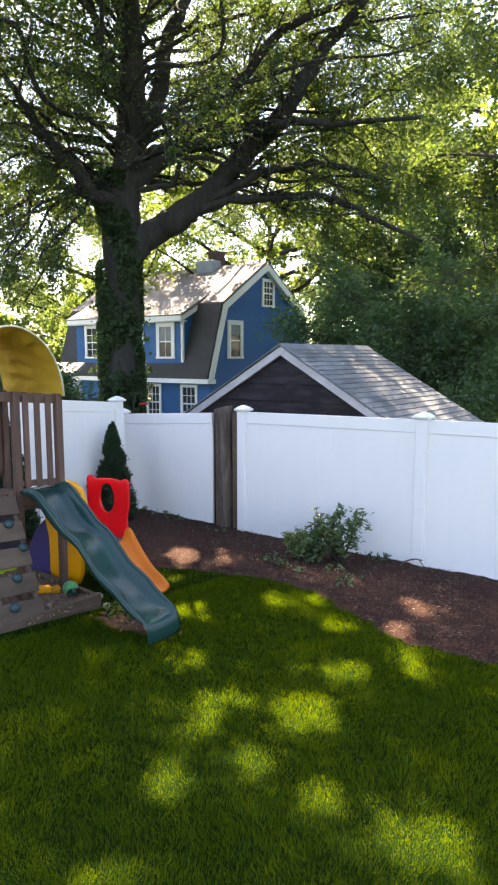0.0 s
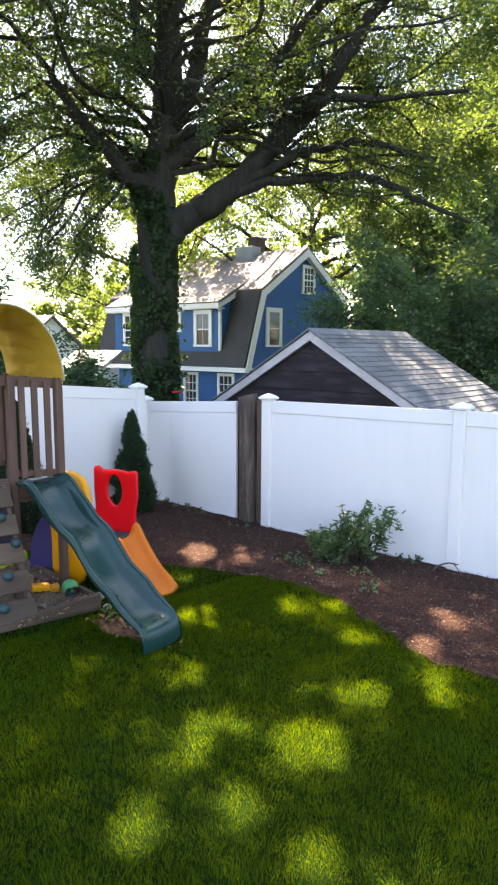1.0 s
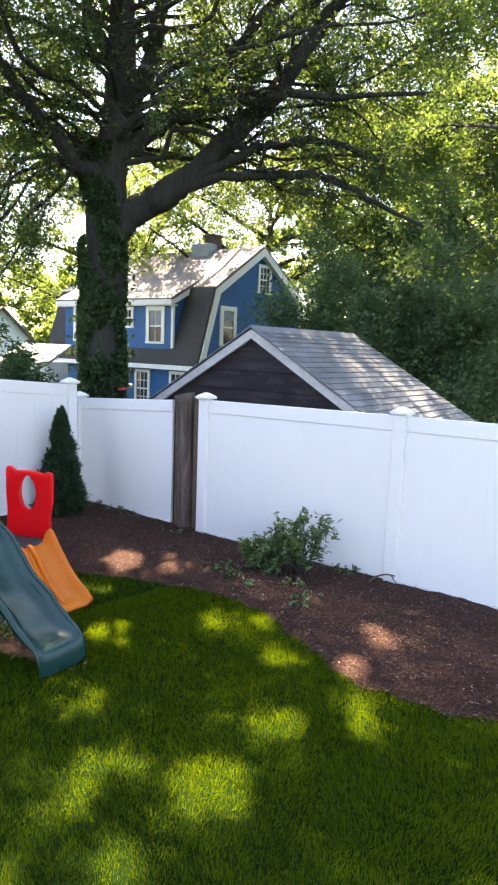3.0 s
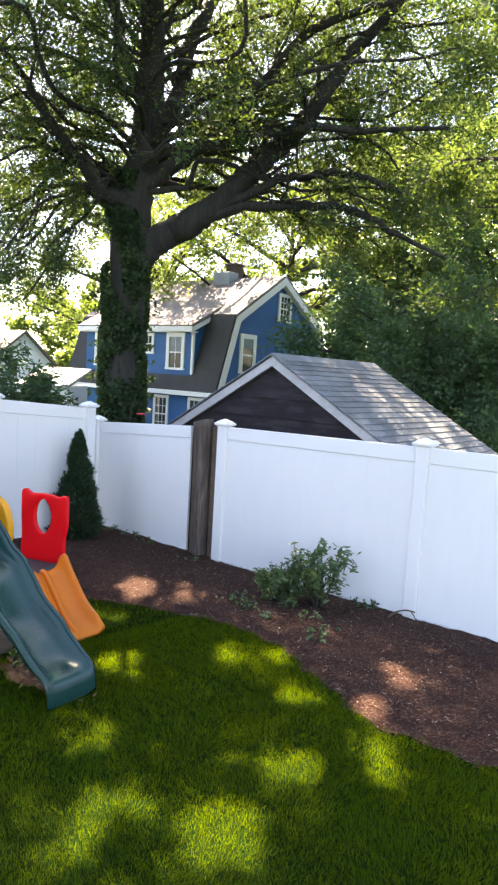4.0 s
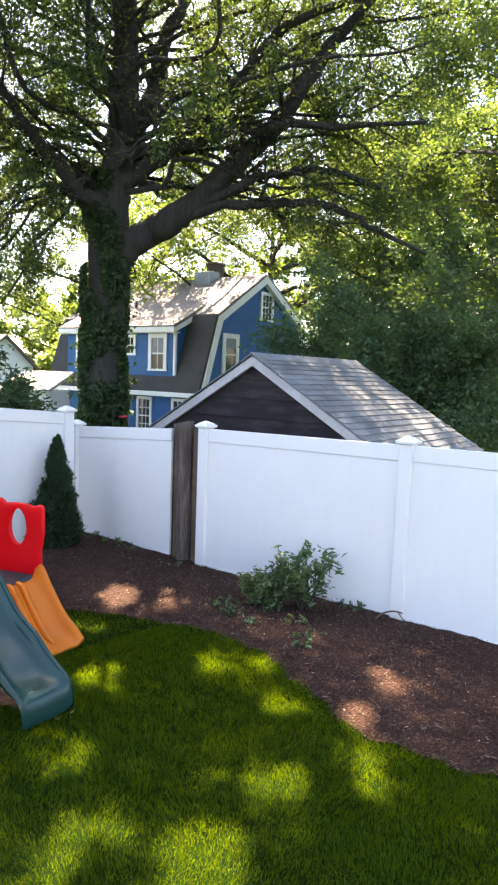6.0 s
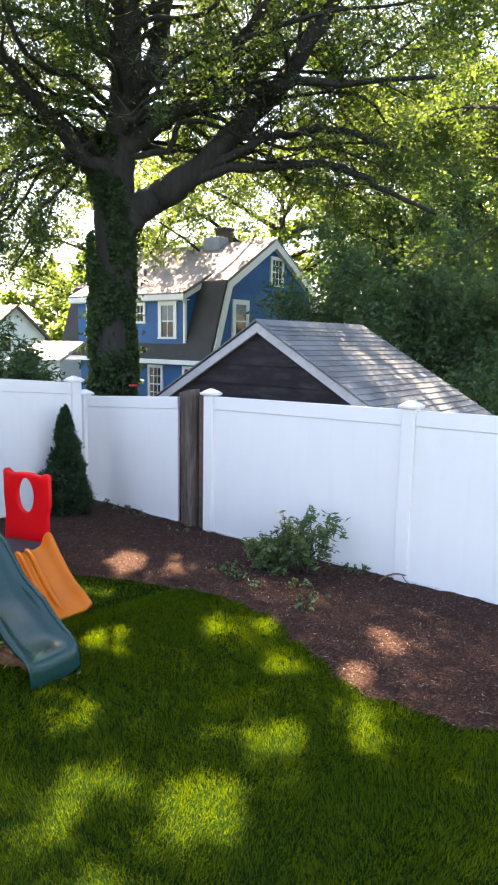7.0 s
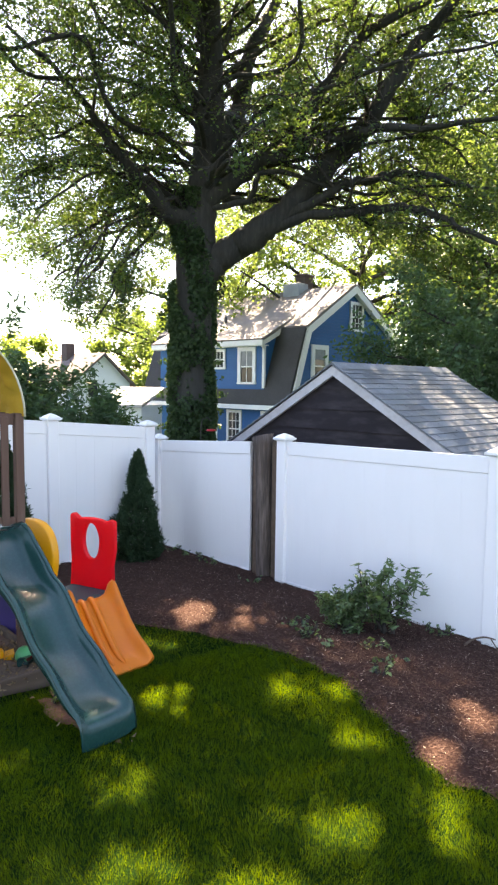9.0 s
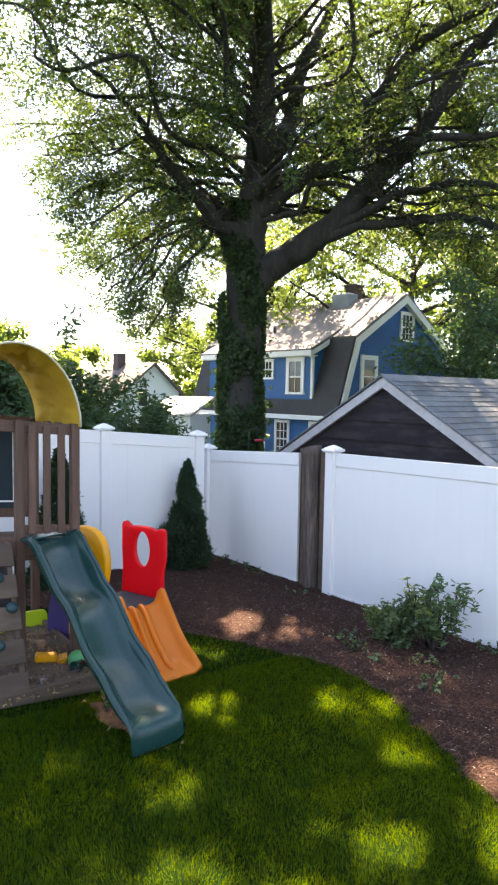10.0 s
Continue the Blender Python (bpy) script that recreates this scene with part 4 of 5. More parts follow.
    def bough(name, z0, end, rad):
        """A slender limb that rises a little before it reaches its end."""
        a, b = np.array((0.25, z0, 0.1)), np.array(end)
        lift = 0.9 * (0.4 + 0.5 * rng.random())
        stray = rng.normal(size=(7, 3)) * 0.045 * np.linalg.norm(b - a)
        wood[name] = [(*(a + (b - a) * t + np.array((0, lift * math.sin(math.pi * t), 0)) + stray[k] * math.sin(math.pi * t)), rad * (1 - 0.75 * t)) for k, t in enumerate(np.linspace(0, 1, 7))]

    # slender limbs all round the stem, the lower ones level, the upper ones rising
    for k in range(34):
        f = (k + 0.5) / 34
        z0, a = 7.0 + 4.6 * f, 2.39996 * k + 0.5
        reach = (5.0 + 3.0 * math.sin(math.pi * (0.15 + 0.75 * f))) * rng.uniform(0.8, 1.15)
        bough("bough_%d" % k, z0, (reach * math.cos(a) * (1.3 if math.cos(a) > 0 else 0.95), z0 - 0.6 + 4.6 * f + rng.uniform(-0.4, 0.8), reach * math.sin(a)), 0.085 - 0.03 * f)
    # drooping limbs on the open side
    for k, (r, z, c) in enumerate(((-4.0, 5.7, 0.2), (-4.0, 5.0, -1.6), (-3.4, 4.2, 0.0), (-2.6, 3.9, 1.0), (-4.2, 4.8, -1.0), (-2.9, 5.2, 1.2), (-4.9, 6.6, -2.5), (-4.8, 8.3, 2.0), (-3.7, 6.6, 1.5), (-5.4, 7.6, -0.8), (-2.1, 5.7, -1.5), (5.5, 6.2, -0.5), (8.2, 6.6, 2.5), (7.0, 6.0, 0.8), (8.8, 7.6, 1.0), (8.5, 11.0, 3.0), (7.5, 12.5, 1.0), (9.5, 9.5, 3.5), (10.0, 10.8, 5.0))):
        bough("droop_%d" % k, 7.0 + 0.09 * z, (r, z, c), 0.07)
    limbs, heavy = [], []
    for name, q in wood.items():
        q = np.array(q)
        run = curved(np.concatenate([np.array([at(r, z, c) for r, z, c in q[:, :3]]), q[:, 3:]], 1), 4)
        if name[:5] in ("bough", "droop"):
            run = run[(run[:, :3] @ right > np.interp(run[:, 2], EDGE_Z, EDGE_R) + 0.29 * (run[:, :3] @ near) + 0.5) | (run[:, 2] > 10)]
        bend = rng.normal(size=(len(run), 3)) * 0.03
        bm = tube(run[:, :3] + bend * (run[:, 3:] > 0.05) * (name != "trunk"), run[:, 3], 14 if name == "trunk" else 9, rough=0.06, rng=random.Random(3))
        part("trunk" if name == "trunk" else "limb", bm, BARK, oak, smooth=True)
        if name[:5] not in ("bough", "droop"):
            heavy.append((name, run[run[:, 2] > 5.5]))
        if name == "trunk":
            limbs.append((run[34:, :3], 0.4, 0.1))
        else:
            limbs.append((run[:, :3], run[0, 3], run[-1, 3]))

    def keep(p):
        r, c, z = p @ right, p @ near, p[2]
        low = np.interp(r, (-6, -4, -2.2, -0.8, 0, 1.5, 4, 7), (6.5, 4.4, 3.6, 4.8, 6.2, 6.4, 5.5, 5.0))
        return z > low - 0.25 * max(0, abs(c) - 5) and (r > -7.6 - 0.15 * c)

    runs, ends = branch_out(rng, limbs, 2.2, 0.9, 1.3, 7, 0.25, keep, 0.25)
    ends += [pts[int(len(pts) * 0.35) :] for pts, _, _ in limbs for _ in range(2)]
    # sprays filling out the crown between the limbs
    for k in range(1800):
        p = at(rng.uniform(-7.0, 0.5) if k % 5 < 2 else rng.uniform(-1.0, 9.5), rng.uniform(4.6, 14.5), rng.uniform(-3.5, 3.0))
        if keep(p) and p[2] > np.interp(p @ right, (-4.0, -1.0, 0.5, 8.0), (4.6, 7.6, 8.6, 7.6)):
            ends.append(grow(rng, p, unit(rng.normal(size=3)) * (1, 1, 0.4), rng.uniform(0.6, 1.3), 0.5, -0.1, 5))
            runs.append((ends[-1], 0.012, 0.004))
    c = scatter(rng, ends, 90, 0.17)
    # leaves stand in clumps with gaps between
    clump = np.array([noise.noise(Vector((x * 1.1, y * 1.1, z * 1.9))) + 0.6 * noise.noise(Vector((x * 2.7, y * 2.7, z * 3.5 + 9))) for x, y, z in c])
    c = c[clump + 0.1 * rng.normal(size=len(c)) > -0.19]
    # open heart of the crown: few leaves close to the main wood
    thick = np.concatenate([run for _, run in heavy])
    near_wood = np.zeros(len(c), bool)
    for q in thick:
        d = c - q[:3]
        side = (d**2).sum(1) - (d @ near) ** 2
        near_wood |= side + 0.2 * (d @ near) ** 2 < (q[3] + 0.20) ** 2
        near_wood |= (side < (q[3] + 0.08) ** 2) & (d @ near > 0) & (q[3] > 0.08)
    heart = ((c * (1 / 6.0, 1 / 6.0, 1 / 3.6) - np.array((0, 0, 9.0)) * (0, 0, 1 / 3.6)) ** 2).sum(1) < 1
    luck = rng.uniform(0, 1, len(c))
    c = c[~(near_wood & (luck < 0.93)) & ~(heart & (luck < 0.2))]
    # unseen sprays added high on the yard side along sun rays, to shade the yard
    n = 3000
    g = np.stack([rng.uniform(-7.5, 1.8, n), rng.uniform(-1.2, 6.6, n), np.zeros(n)], 1)
    t = rng.uniform(14.5, 19.0, n)
    tops = g + np.array(TO_SUN) * t[:, None] - base
    shade_sprays = [grow(rng, p, unit(rng.normal(size=3)) * (1, 1, 0.4), rng.uniform(0.5, 1.2), 0.5, 0, 4) for p in tops]
    runs += [(m, 0.012, 0.004) for m in shade_sprays]
    c = np.concatenate([c, scatter(rng, shade_sprays, 44, 0.22)])
    # ragged edge of the crown towards the open sky
    limit = np.interp(c[:, 2], EDGE_Z, EDGE_R) + 0.29 * (c @ near) + 0.25 * np.sin(c[:, 2] * 5) + 0.2 * np.sin(c[:, 2] * 13 + c @ near * 3)
    c = c[(c @ right > limit) | (c[:, 2] > 11)]
    c = c[~in_gap(c + base)]
    runs = [r for r in runs if r[0][-1] @ right > np.interp(r[0][-1][2], EDGE_Z, EDGE_R) + 0.29 * (r[0][-1] @ near)]
    runs = [r for r in runs if not in_gap(r[0] + base).any() or r[1] > 0.05]
    twig_tubes("brushwood", runs, TWIG, oak)
    mesh_ob("crown", leaf_mesh("crown", c, rng, 0.094, 0.5, 0.15), OAK_LEAF, oak, "green oak foliage with light shining through")
    # ivy clothing the lower trunk
    n = 34000
    z = rng.uniform(-0.2, 7.6, n)
    a = rng.uniform(0, 2 * np.pi, n)
    patch = np.array([noise.noise(Vector((math.cos(t) * 1.2, math.sin(t) * 1.2, zz * 0.8))) for t, zz in zip(a, z)])
    ok = patch + 0.12 * rng.normal(size=n) > -0.27 + 0.2 * (np.cos(a - 5.6) > 0.55) * (z < 3.4) + 0.05 * (z - 3) * (z < 5.5) + 0.2 * (z > 5.5)
    margin = np.clip((patch + 0.27) * 5, 0.15, 1.0)[ok]
    z, a = z[ok], a[ok]
    rad = np.interp(z, (-0.2, 0.5, 2.7, 5.2, 6.2, 7.6), (0.78, 0.64, 0.55, 0.54, 0.50, 0.42)) + rng.uniform(0.0, 0.13, len(z)) * margin - 0.03 + (np.sin(a * 5 + z * 3.1) * np.sin(z * 7.3) > 0.82) * rng.uniform(0, 0.32, len(z))
    p = np.stack([rad * np.cos(a), rad * np.sin(a), z], 1) + right * -0.05
    mesh_ob("ivy", leaf_mesh("ivy", p, rng, 0.105, 0.85, 0.5), IVY_LEAF, oak, "dark green ivy clinging to the bark")


def build_tree(name, label, at, height, spread, leaf, leaves, size, seed, trunk=0.2, low=0.35, limbs_n=12, sub=1.6, droop=0.15, group=""):
    """A plain deciduous tree: trunk, limbs, twigs and a crown of separate leaves."""
    rng = np.random.default_rng(seed)
    base = np.array((at[0], at[1], float(ground_z(at[0], at[1]))))
    t = thing(name, label, "tree", Matrix.Translation(base), group)
    run = grow(rng, (0, 0, -0.2), (0.03, 0.02, 1), height * 0.85, 0.12, 0.1, 10)
    part("trunk", tube(run, np.linspace(trunk, trunk * 0.2, len(run)), 9, rough=0.06, rng=random.Random(seed)), BARK, t, smooth=True)
    limbs = []
    for k in range(limbs_n):
        f = low + (0.95 - low) * (k + 0.5) / limbs_n
        p = run[0] + (run[-1] - run[0]) * f
        a = k * 2.4 + rng.uniform(-0.4, 0.4)
        reach = spread * math.sqrt(max(0.08, 1 - ((f - (low + 0.2)) / (1.05 - low)) ** 2))
        limbs.append((grow(rng, p, (math.cos(a), math.sin(a), 0.25 + 0.5 * f), reach, 0.3, -0.1, 6), trunk * 0.45, trunk * 0.1))
    runs, ends = branch_out(rng, limbs, sub, 0.8, 1.2, 6, droop, None, 0.2)
    c = scatter(rng, ends, leaves / max(1, len(ends)), 0.16)
    c = c[~in_gap(c + base)]
    twig_tubes("brushwood", [(r, a, b) for r, a, b in limbs] + runs, TWIG, t)
    mesh_ob("crown", leaf_mesh("crown", c, rng, size, 0.55, 0.25), leaf, t)
    return t


def build_shrub(name, label, at, size, leaf, leaves, length, seed, stems=14, category="shrub", width=0.4, parent_z=None, up=1.2):
    """Stems fanning from the ground with leaves on their upper parts."""
    rng = np.random.default_rng(seed)
    base = np.array((at[0], at[1], float(ground_z(at[0], at[1])) + 0.02))
    s = thing(name, label, category, Matrix.Translation(base))
    runs = []
    for k in range(stems):
        a = k * 2.4 + rng.uniform(-0.5, 0.5)
        lean = rng.uniform(0.1, 1.0)
        d = np.array((math.cos(a) * lean * size[0], math.sin(a) * lean * size[1], size[2] * up * rng.uniform(0.6, 1.0)))
        runs.append((grow(rng, rng.normal(size=3) * (0.05, 0.05, 0), d, np.linalg.norm(d) * rng.uniform(0.75, 1.0), 0.35, 0, 6), 0.012 + 0.006 * size[2], 0.004))
    ends = []
    for r, _, _ in list(runs):
        for _ in range(5):
            j = rng.integers(2, len(r))
            tw = grow(rng, r[j], unit(r[j] - r[j - 1]) * 0.6 + unit(rng.normal(size=3)) * 0.8, 0.28 * max(size), 0.5, 0.2, 4)
            ends.append(tw)
            runs.append((tw, 0.006, 0.003))
        ends.append(r[3:])
    c = scatter(rng, ends, leaves / len(ends), 0.035 * max(size) + 0.01)
    twig_tubes("stem_growth", runs, TWIG, s)
    mesh_ob("foliage", leaf_mesh("foliage", c, rng, length, width, -0.1), leaf, s)
    return s


def build_arborvitae(at, height, radius, seed, label):
    rng = np.random.default_rng(seed)
    base = np.array((at[0], at[1], float(ground_z(at[0], at[1])) + 0.02))
    t = thing("arborvitae", label, "conifer", Matrix.Translation(base), "arborvitae along the fence")
    part("trunk", tube([(0, 0, -0.05), (0, 0, height * 0.5), (0, 0, height * 0.97)], [0.03, 0.02, 0.005], 7), TWIG, t)
    n = 24000
    f = rng.uniform(0, 1, n) ** 1.25
    prof = np.interp(f, (0, 0.08, 0.25, 0.5, 0.75, 0.92, 1.0), (0.86, 1.0, 0.98, 0.74, 0.40, 0.11, 0.01))
    a = rng.uniform(0, 2 * np.pi, n)
    lump = np.array([noise.noise(Vector((math.cos(t) * 1.6, math.sin(t) * 1.6, z * 7))) for t, z in zip(a, f)])
    r = radius * prof * (1 + 0.75 * lump) * np.sqrt(rng.uniform(0.45, 1.0, n)) + 0.02 * np.abs(rng.normal(size=n))
    p = np.stack([r * np.cos(a), r * np.sin(a), 0.03 + f * height], 1)
    # loose wisps at the tip and along the sides
    for k in range(26):
        q, h = rng.uniform(0, 2 * np.pi), rng.uniform(0.3, 1.0) ** 0.5
        s = radius * np.interp(h, (0, 0.25, 0.5, 0.75, 1.0), (0.9, 1.0, 0.74, 0.42, 0.03))
        m = np.linspace(0, 1, 60)[:, None]
        p[rng.integers(0, n, 60)] = np.array((math.cos(q) * s, math.sin(q) * s, h * height - 0.03)) + m * np.array((math.cos(q) * 0.03, math.sin(q) * 0.03, 0.09)) + rng.normal(size=(60, 3)) * 0.012 * (1.2 - m)
    tip = np.linspace(0, 1, 260)[:, None]
    p[:260] = np.array((0, 0, height * 0.95)) + tip * np.array((0.008, 0.004, 0.13)) + rng.normal(size=(260, 3)) * (0.018, 0.018, 0.008) * (1.15 - tip)
    out = np.stack([np.cos(a), np.sin(a), 1.3 + 0 * a], 1)
    mesh_ob("foliage", leaf_mesh("foliage", p, rng, 0.048, 0.24, 0.0, unit(out) * 0.9), ARB_LEAF, t, "dense dark green scale foliage")


build_oak()
build_arborvitae((-6.342, 5.002), 1.29, 0.237, 21, "young cone-shaped arborvitae in the mulch by the fence corner")
build_arborvitae((-6.25, 3.34), 1.42, 0.26, 22, "young arborvitae in front of the fence behind the playset")
build_shrub("rhododendron", "low dense green rhododendron growing in the mulch bed", (-3.38, 5.2), (0.27, 0.25, 0.34), SHRUB_LEAF, 3600, 0.054, 31, 26, width=0.33)
build_shrub("rhododendron", "taller open rhododendron with upright leafy sprigs", (-3.05, 5.36), (0.23, 0.18, 0.52), SHRUB_LEAF, 900, 0.078, 34, 11, width=0.33)
build_tree("dogwood_tree", "dense dark green dogwood behind the garage", (-5.75, 12.9), 4.4, 2.65, DARK_LEAF, 84000, 0.09, 41, 0.16, 0.08, 22, 1.3)
build_tree("maple_tree", "green maple standing behind the dogwood", (-7.4, 20.6), 8.8, 3.6, DARK_LEAF, 56000, 0.15, 48, 0.25, 0.08, 22, 2.0)
build_tree("maple_tree", "green maple beside the blue house", (-9.05, 18.45), 8.4, 2.2, DARK_LEAF, 60000, 0.12, 42, 0.22, 0.2, 24, 1.6)
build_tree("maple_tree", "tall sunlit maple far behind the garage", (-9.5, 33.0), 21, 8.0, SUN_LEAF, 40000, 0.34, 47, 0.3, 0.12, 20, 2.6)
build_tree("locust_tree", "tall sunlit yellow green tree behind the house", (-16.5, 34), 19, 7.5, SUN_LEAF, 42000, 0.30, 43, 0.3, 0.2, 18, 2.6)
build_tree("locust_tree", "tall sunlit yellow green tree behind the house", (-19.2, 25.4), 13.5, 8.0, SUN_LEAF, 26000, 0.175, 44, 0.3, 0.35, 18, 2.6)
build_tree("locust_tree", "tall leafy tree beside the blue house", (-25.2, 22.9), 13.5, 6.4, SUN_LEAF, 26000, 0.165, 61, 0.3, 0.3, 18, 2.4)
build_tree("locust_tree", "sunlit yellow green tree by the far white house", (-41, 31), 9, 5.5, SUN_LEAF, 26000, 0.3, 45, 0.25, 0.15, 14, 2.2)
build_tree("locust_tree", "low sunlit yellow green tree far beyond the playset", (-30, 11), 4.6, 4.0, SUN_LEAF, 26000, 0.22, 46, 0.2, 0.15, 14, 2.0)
build_tree("maple_tree", "green maple overhanging the far end of the yard", (-1.5, 9.2), 9.2, 2.9, OAK_LEAF, 78000, 0.08, 49, 0.16, 0.52, 14, 1.7)
build_shrub("rhododendron_hedge", "large dark rhododendron behind the side fence", (-10.1, 5.4), (2.1, 1.9, 1.85), DARK_LEAF, 64000, 0.13, 51, 110, "hedge", 0.3)
build_shrub("rhododendron_hedge", "large dark rhododendron behind the side fence", (-9.3, 3.2), (1.9, 1.7, 2.3), DARK_LEAF, 46000, 0.13, 52, 100, "hedge", 0.3)


# ---- wooden playset ----
ANG = radians(86)
PE = Vector((math.cos(ANG), math.sin(ANG), 0))
PN = Vector((math.sin(ANG), -math.cos(ANG), 0))
P3 = Vector((-4.15, 2.585, 0))
# local frame: x runs out of the front towards the lawn, y along the front from the far left post to the corner post
PLAY = Matrix(((PN.x, PE.x, 0, P3.x), (PN.y, PE.y, 0, P3.y), (0, 0, 1, 0), (0, 0, 0, 1)))


def build_playset():
    gz = float(ground_z(-4.3, 2.1))
    p = thing("playset", "wooden backyard playset with arched canopy, climbing wall and slide tower", "playset", PLAY)
    W, D, deck, top = 0.86, 0.94, 0.87, 1.665
    posts = [(-0.03, -0.03), (-0.03, -0.42), (-0.03, -W), (-D, -0.03), (-D, -W)]
    for x, y in posts:
        part("post", box((x - 0.03, y - 0.03, gz - 0.1), (x + 0.03, y + 0.03, top), 0.005), CEDAR, p)
    for k in range(6):
        x0 = -D + k * (D / 6)
        part("deck_board", box((x0 + 0.004, -W + 0.035, deck - 0.17), (x0 + D / 6 - 0.004, -0.035, deck - 0.14), 0.004), CEDAR, p)
    for lo, hi in (((-0.055, -W, deck - 0.14), (-0.02, 0.0, deck - 0.012)), ((-D, -W, deck - 0.26), (-D + 0.035, 0.0, deck - 0.172)), ((-D, -0.03, deck - 0.26), (0.0, 0.005, deck - 0.14)), ((-D, -W - 0.005, deck - 0.26), (0, -W + 0.03, deck - 0.14))):
        part("joist", box(lo, hi, 0.004), CEDAR, p)
    for lo, hi in (((-0.052, -W, top - 0.085), (-0.03, -0.03, top - 0.006)), ((-0.052, -0.42, deck + 0.02), (-0.03, -0.03, deck + 0.07)), ((-D, -0.03, top - 0.085), (-0.03, -0.008, top - 0.006)), ((-D, -W - 0.022, top - 0.085), (0, -W, top + 0.005)), ((-D - 0.022, -W, top - 0.085), (-D, 0, top + 0.005)), ((-D - 0.05, -W, deck - 0.03), (-D - 0.031, 0, deck + 0.065))):
        part("rail", box(lo, hi, 0.004), CEDAR, p)
    for k in range(3):
        y = -0.335 + k * 0.103
        part("slat", box((-0.029, y - 0.026, deck + 0.012), (-0.011, y + 0.026, top - 0.03), 0.004), CEDAR, p)
    # chalkboard on the back
    cb = part("chalkboard", box((-D - 0.03, -W + 0.04, deck + 0.05), (-D - 0.01, -0.12, top - 0.02), 0.003), SLATE, p, "dark green chalkboard")
    for lo, hi in (((-D - 0.009, -W + 0.09, deck + 0.10), (-D - 0.004, -0.19, deck + 0.112)), ((-D - 0.009, -W + 0.09, top - 0.075), (-D - 0.004, -0.19, top - 0.063)), ((-D - 0.009, -0.202, deck + 0.112), (-D - 0.004, -0.19, top - 0.075)), ((-D - 0.009, -W + 0.09, deck + 0.112), (-D - 0.004, -W + 0.102, top - 0.075))):
        part("chalk_line", box(lo, hi), CAP, cb, "thin white border line")
    part("board_frame", box((-D - 0.03, -0.12, deck + 0.02), (-D + 0.005, -0.06, top - 0.02), 0.004), CEDAR, p)
    # arched canopy: yellow inside, blue outside, white hem
    n = 44
    r0 = W / 2 - 0.01
    for name, rad, mat, lab in (("canopy", r0, YELLOW_CLOTH, "yellow cloth lining of the arched canopy"), ("canopy_cover", r0 + 0.006, BLUE_CLOTH, "pale blue outer canopy cloth")):
        bm = bmesh.new()
        rows = []
        for i in range(n + 1):
            a = math.pi * i / n
            row = []
            for j in range(25):
                u = j / 24
                x = 0.03 - (D + 0.06) * u
                fold = 0.05 * noise.noise(Vector((u * 3.0, a * 4.0, 1.0))) + 0.035 * noise.noise(Vector((u * 7 + a * 2, a * 8, 4.0))) + 0.012 * math.sin(a * 9 + u * 5)
                hang = min(1.0, 6 * u, 6 * (1 - u))
                sag = -min(0.05, abs(fold) * 1.9) * hang if name == "canopy" else 0.15 * fold * hang
                row.append(bm.verts.new((x, -W / 2 + math.cos(a) * (rad + sag), top - 0.02 + math.sin(a) * (rad + sag) * 1.26)))
            rows.append(row)
        for a, b in zip(rows, rows[1:]):
            for k in range(24):
                bm.faces.new((a[k], a[k + 1], b[k + 1], b[k]))
        part(name, bm, mat, p, lab, smooth=True)
    hem = [(0.035, -W / 2 + math.cos(math.pi * i / 20) * (r0 + 0.004), top - 0.02 + math.sin(math.pi * i / 20) * (r0 + 0.004) * 1.26) for i in range(21)]
    part("hem", tube(hem, [0.008] * 21, 6), HEM, p, "pale canopy hem", smooth=True)
    # climbing wall leaning from the deck to the ground
    foot_x, head_x = 0.45, 0.03
    head_z, foot_z = deck - 0.02, float(ground_z(-3.5, 1.8)) - 0.05
    run = Vector((foot_x - head_x, 0, foot_z - head_z))
    ln = run.length
    tilt = math.atan2(-(foot_z - head_z), foot_x - head_x)
    m = Matrix.Translation((head_x, -W + 0.185, head_z)) @ Matrix.Rotation(tilt, 4, "Y")
    wall = part("climbing_wall", box((0, -0.17, -0.045), (ln, -0.135, -0.01), 0.003, m=m), GREY_BOARD, p, "weathered climbing wall of grey boards")
    part("stringer", box((0, 0.135, -0.045), (ln, 0.17, -0.01), 0.003, m=m), GREY_BOARD, wall)
    part("backing", box((0.03, -0.132, -0.024), (ln * 0.48, 0.132, -0.012), m=m), SIDING_DARK, wall, "dark backing sheet")
    for k in range(5):
        s = 0.02 + k * ln / 5.0
        part("board", box((s, -0.18, -0.008), (s + ln / 5 - 0.055, 0.18, 0.014), 0.004, m=m), GREY_BOARD, wall)
    for k, (s, y) in enumerate(((0.25, 0.06), (0.45, 0.13), (0.68, 0.02), (0.90, -0.06))):
        bm = bmesh.new()
        bmesh.ops.create_icosphere(bm, subdivisions=2, radius=0.037, matrix=m @ Matrix.LocRotScale((s * ln / 1.05, y, 0.025), None, (1, 1.15, 0.7)))
        part("hold", bm, TEAL_DULL, wall, "teal plastic climbing hold", smooth=True)
    # rails and deck follow the slope of the lawn while the posts stay upright
    lean = Matrix(((1, 0, 0, 0), (0, 1, 0, 0), (0, -0.08, 1, 0), (0, 0, 0, 1)))
    for ob in p.children_recursive:
        ob.data.transform(lean)
    return p


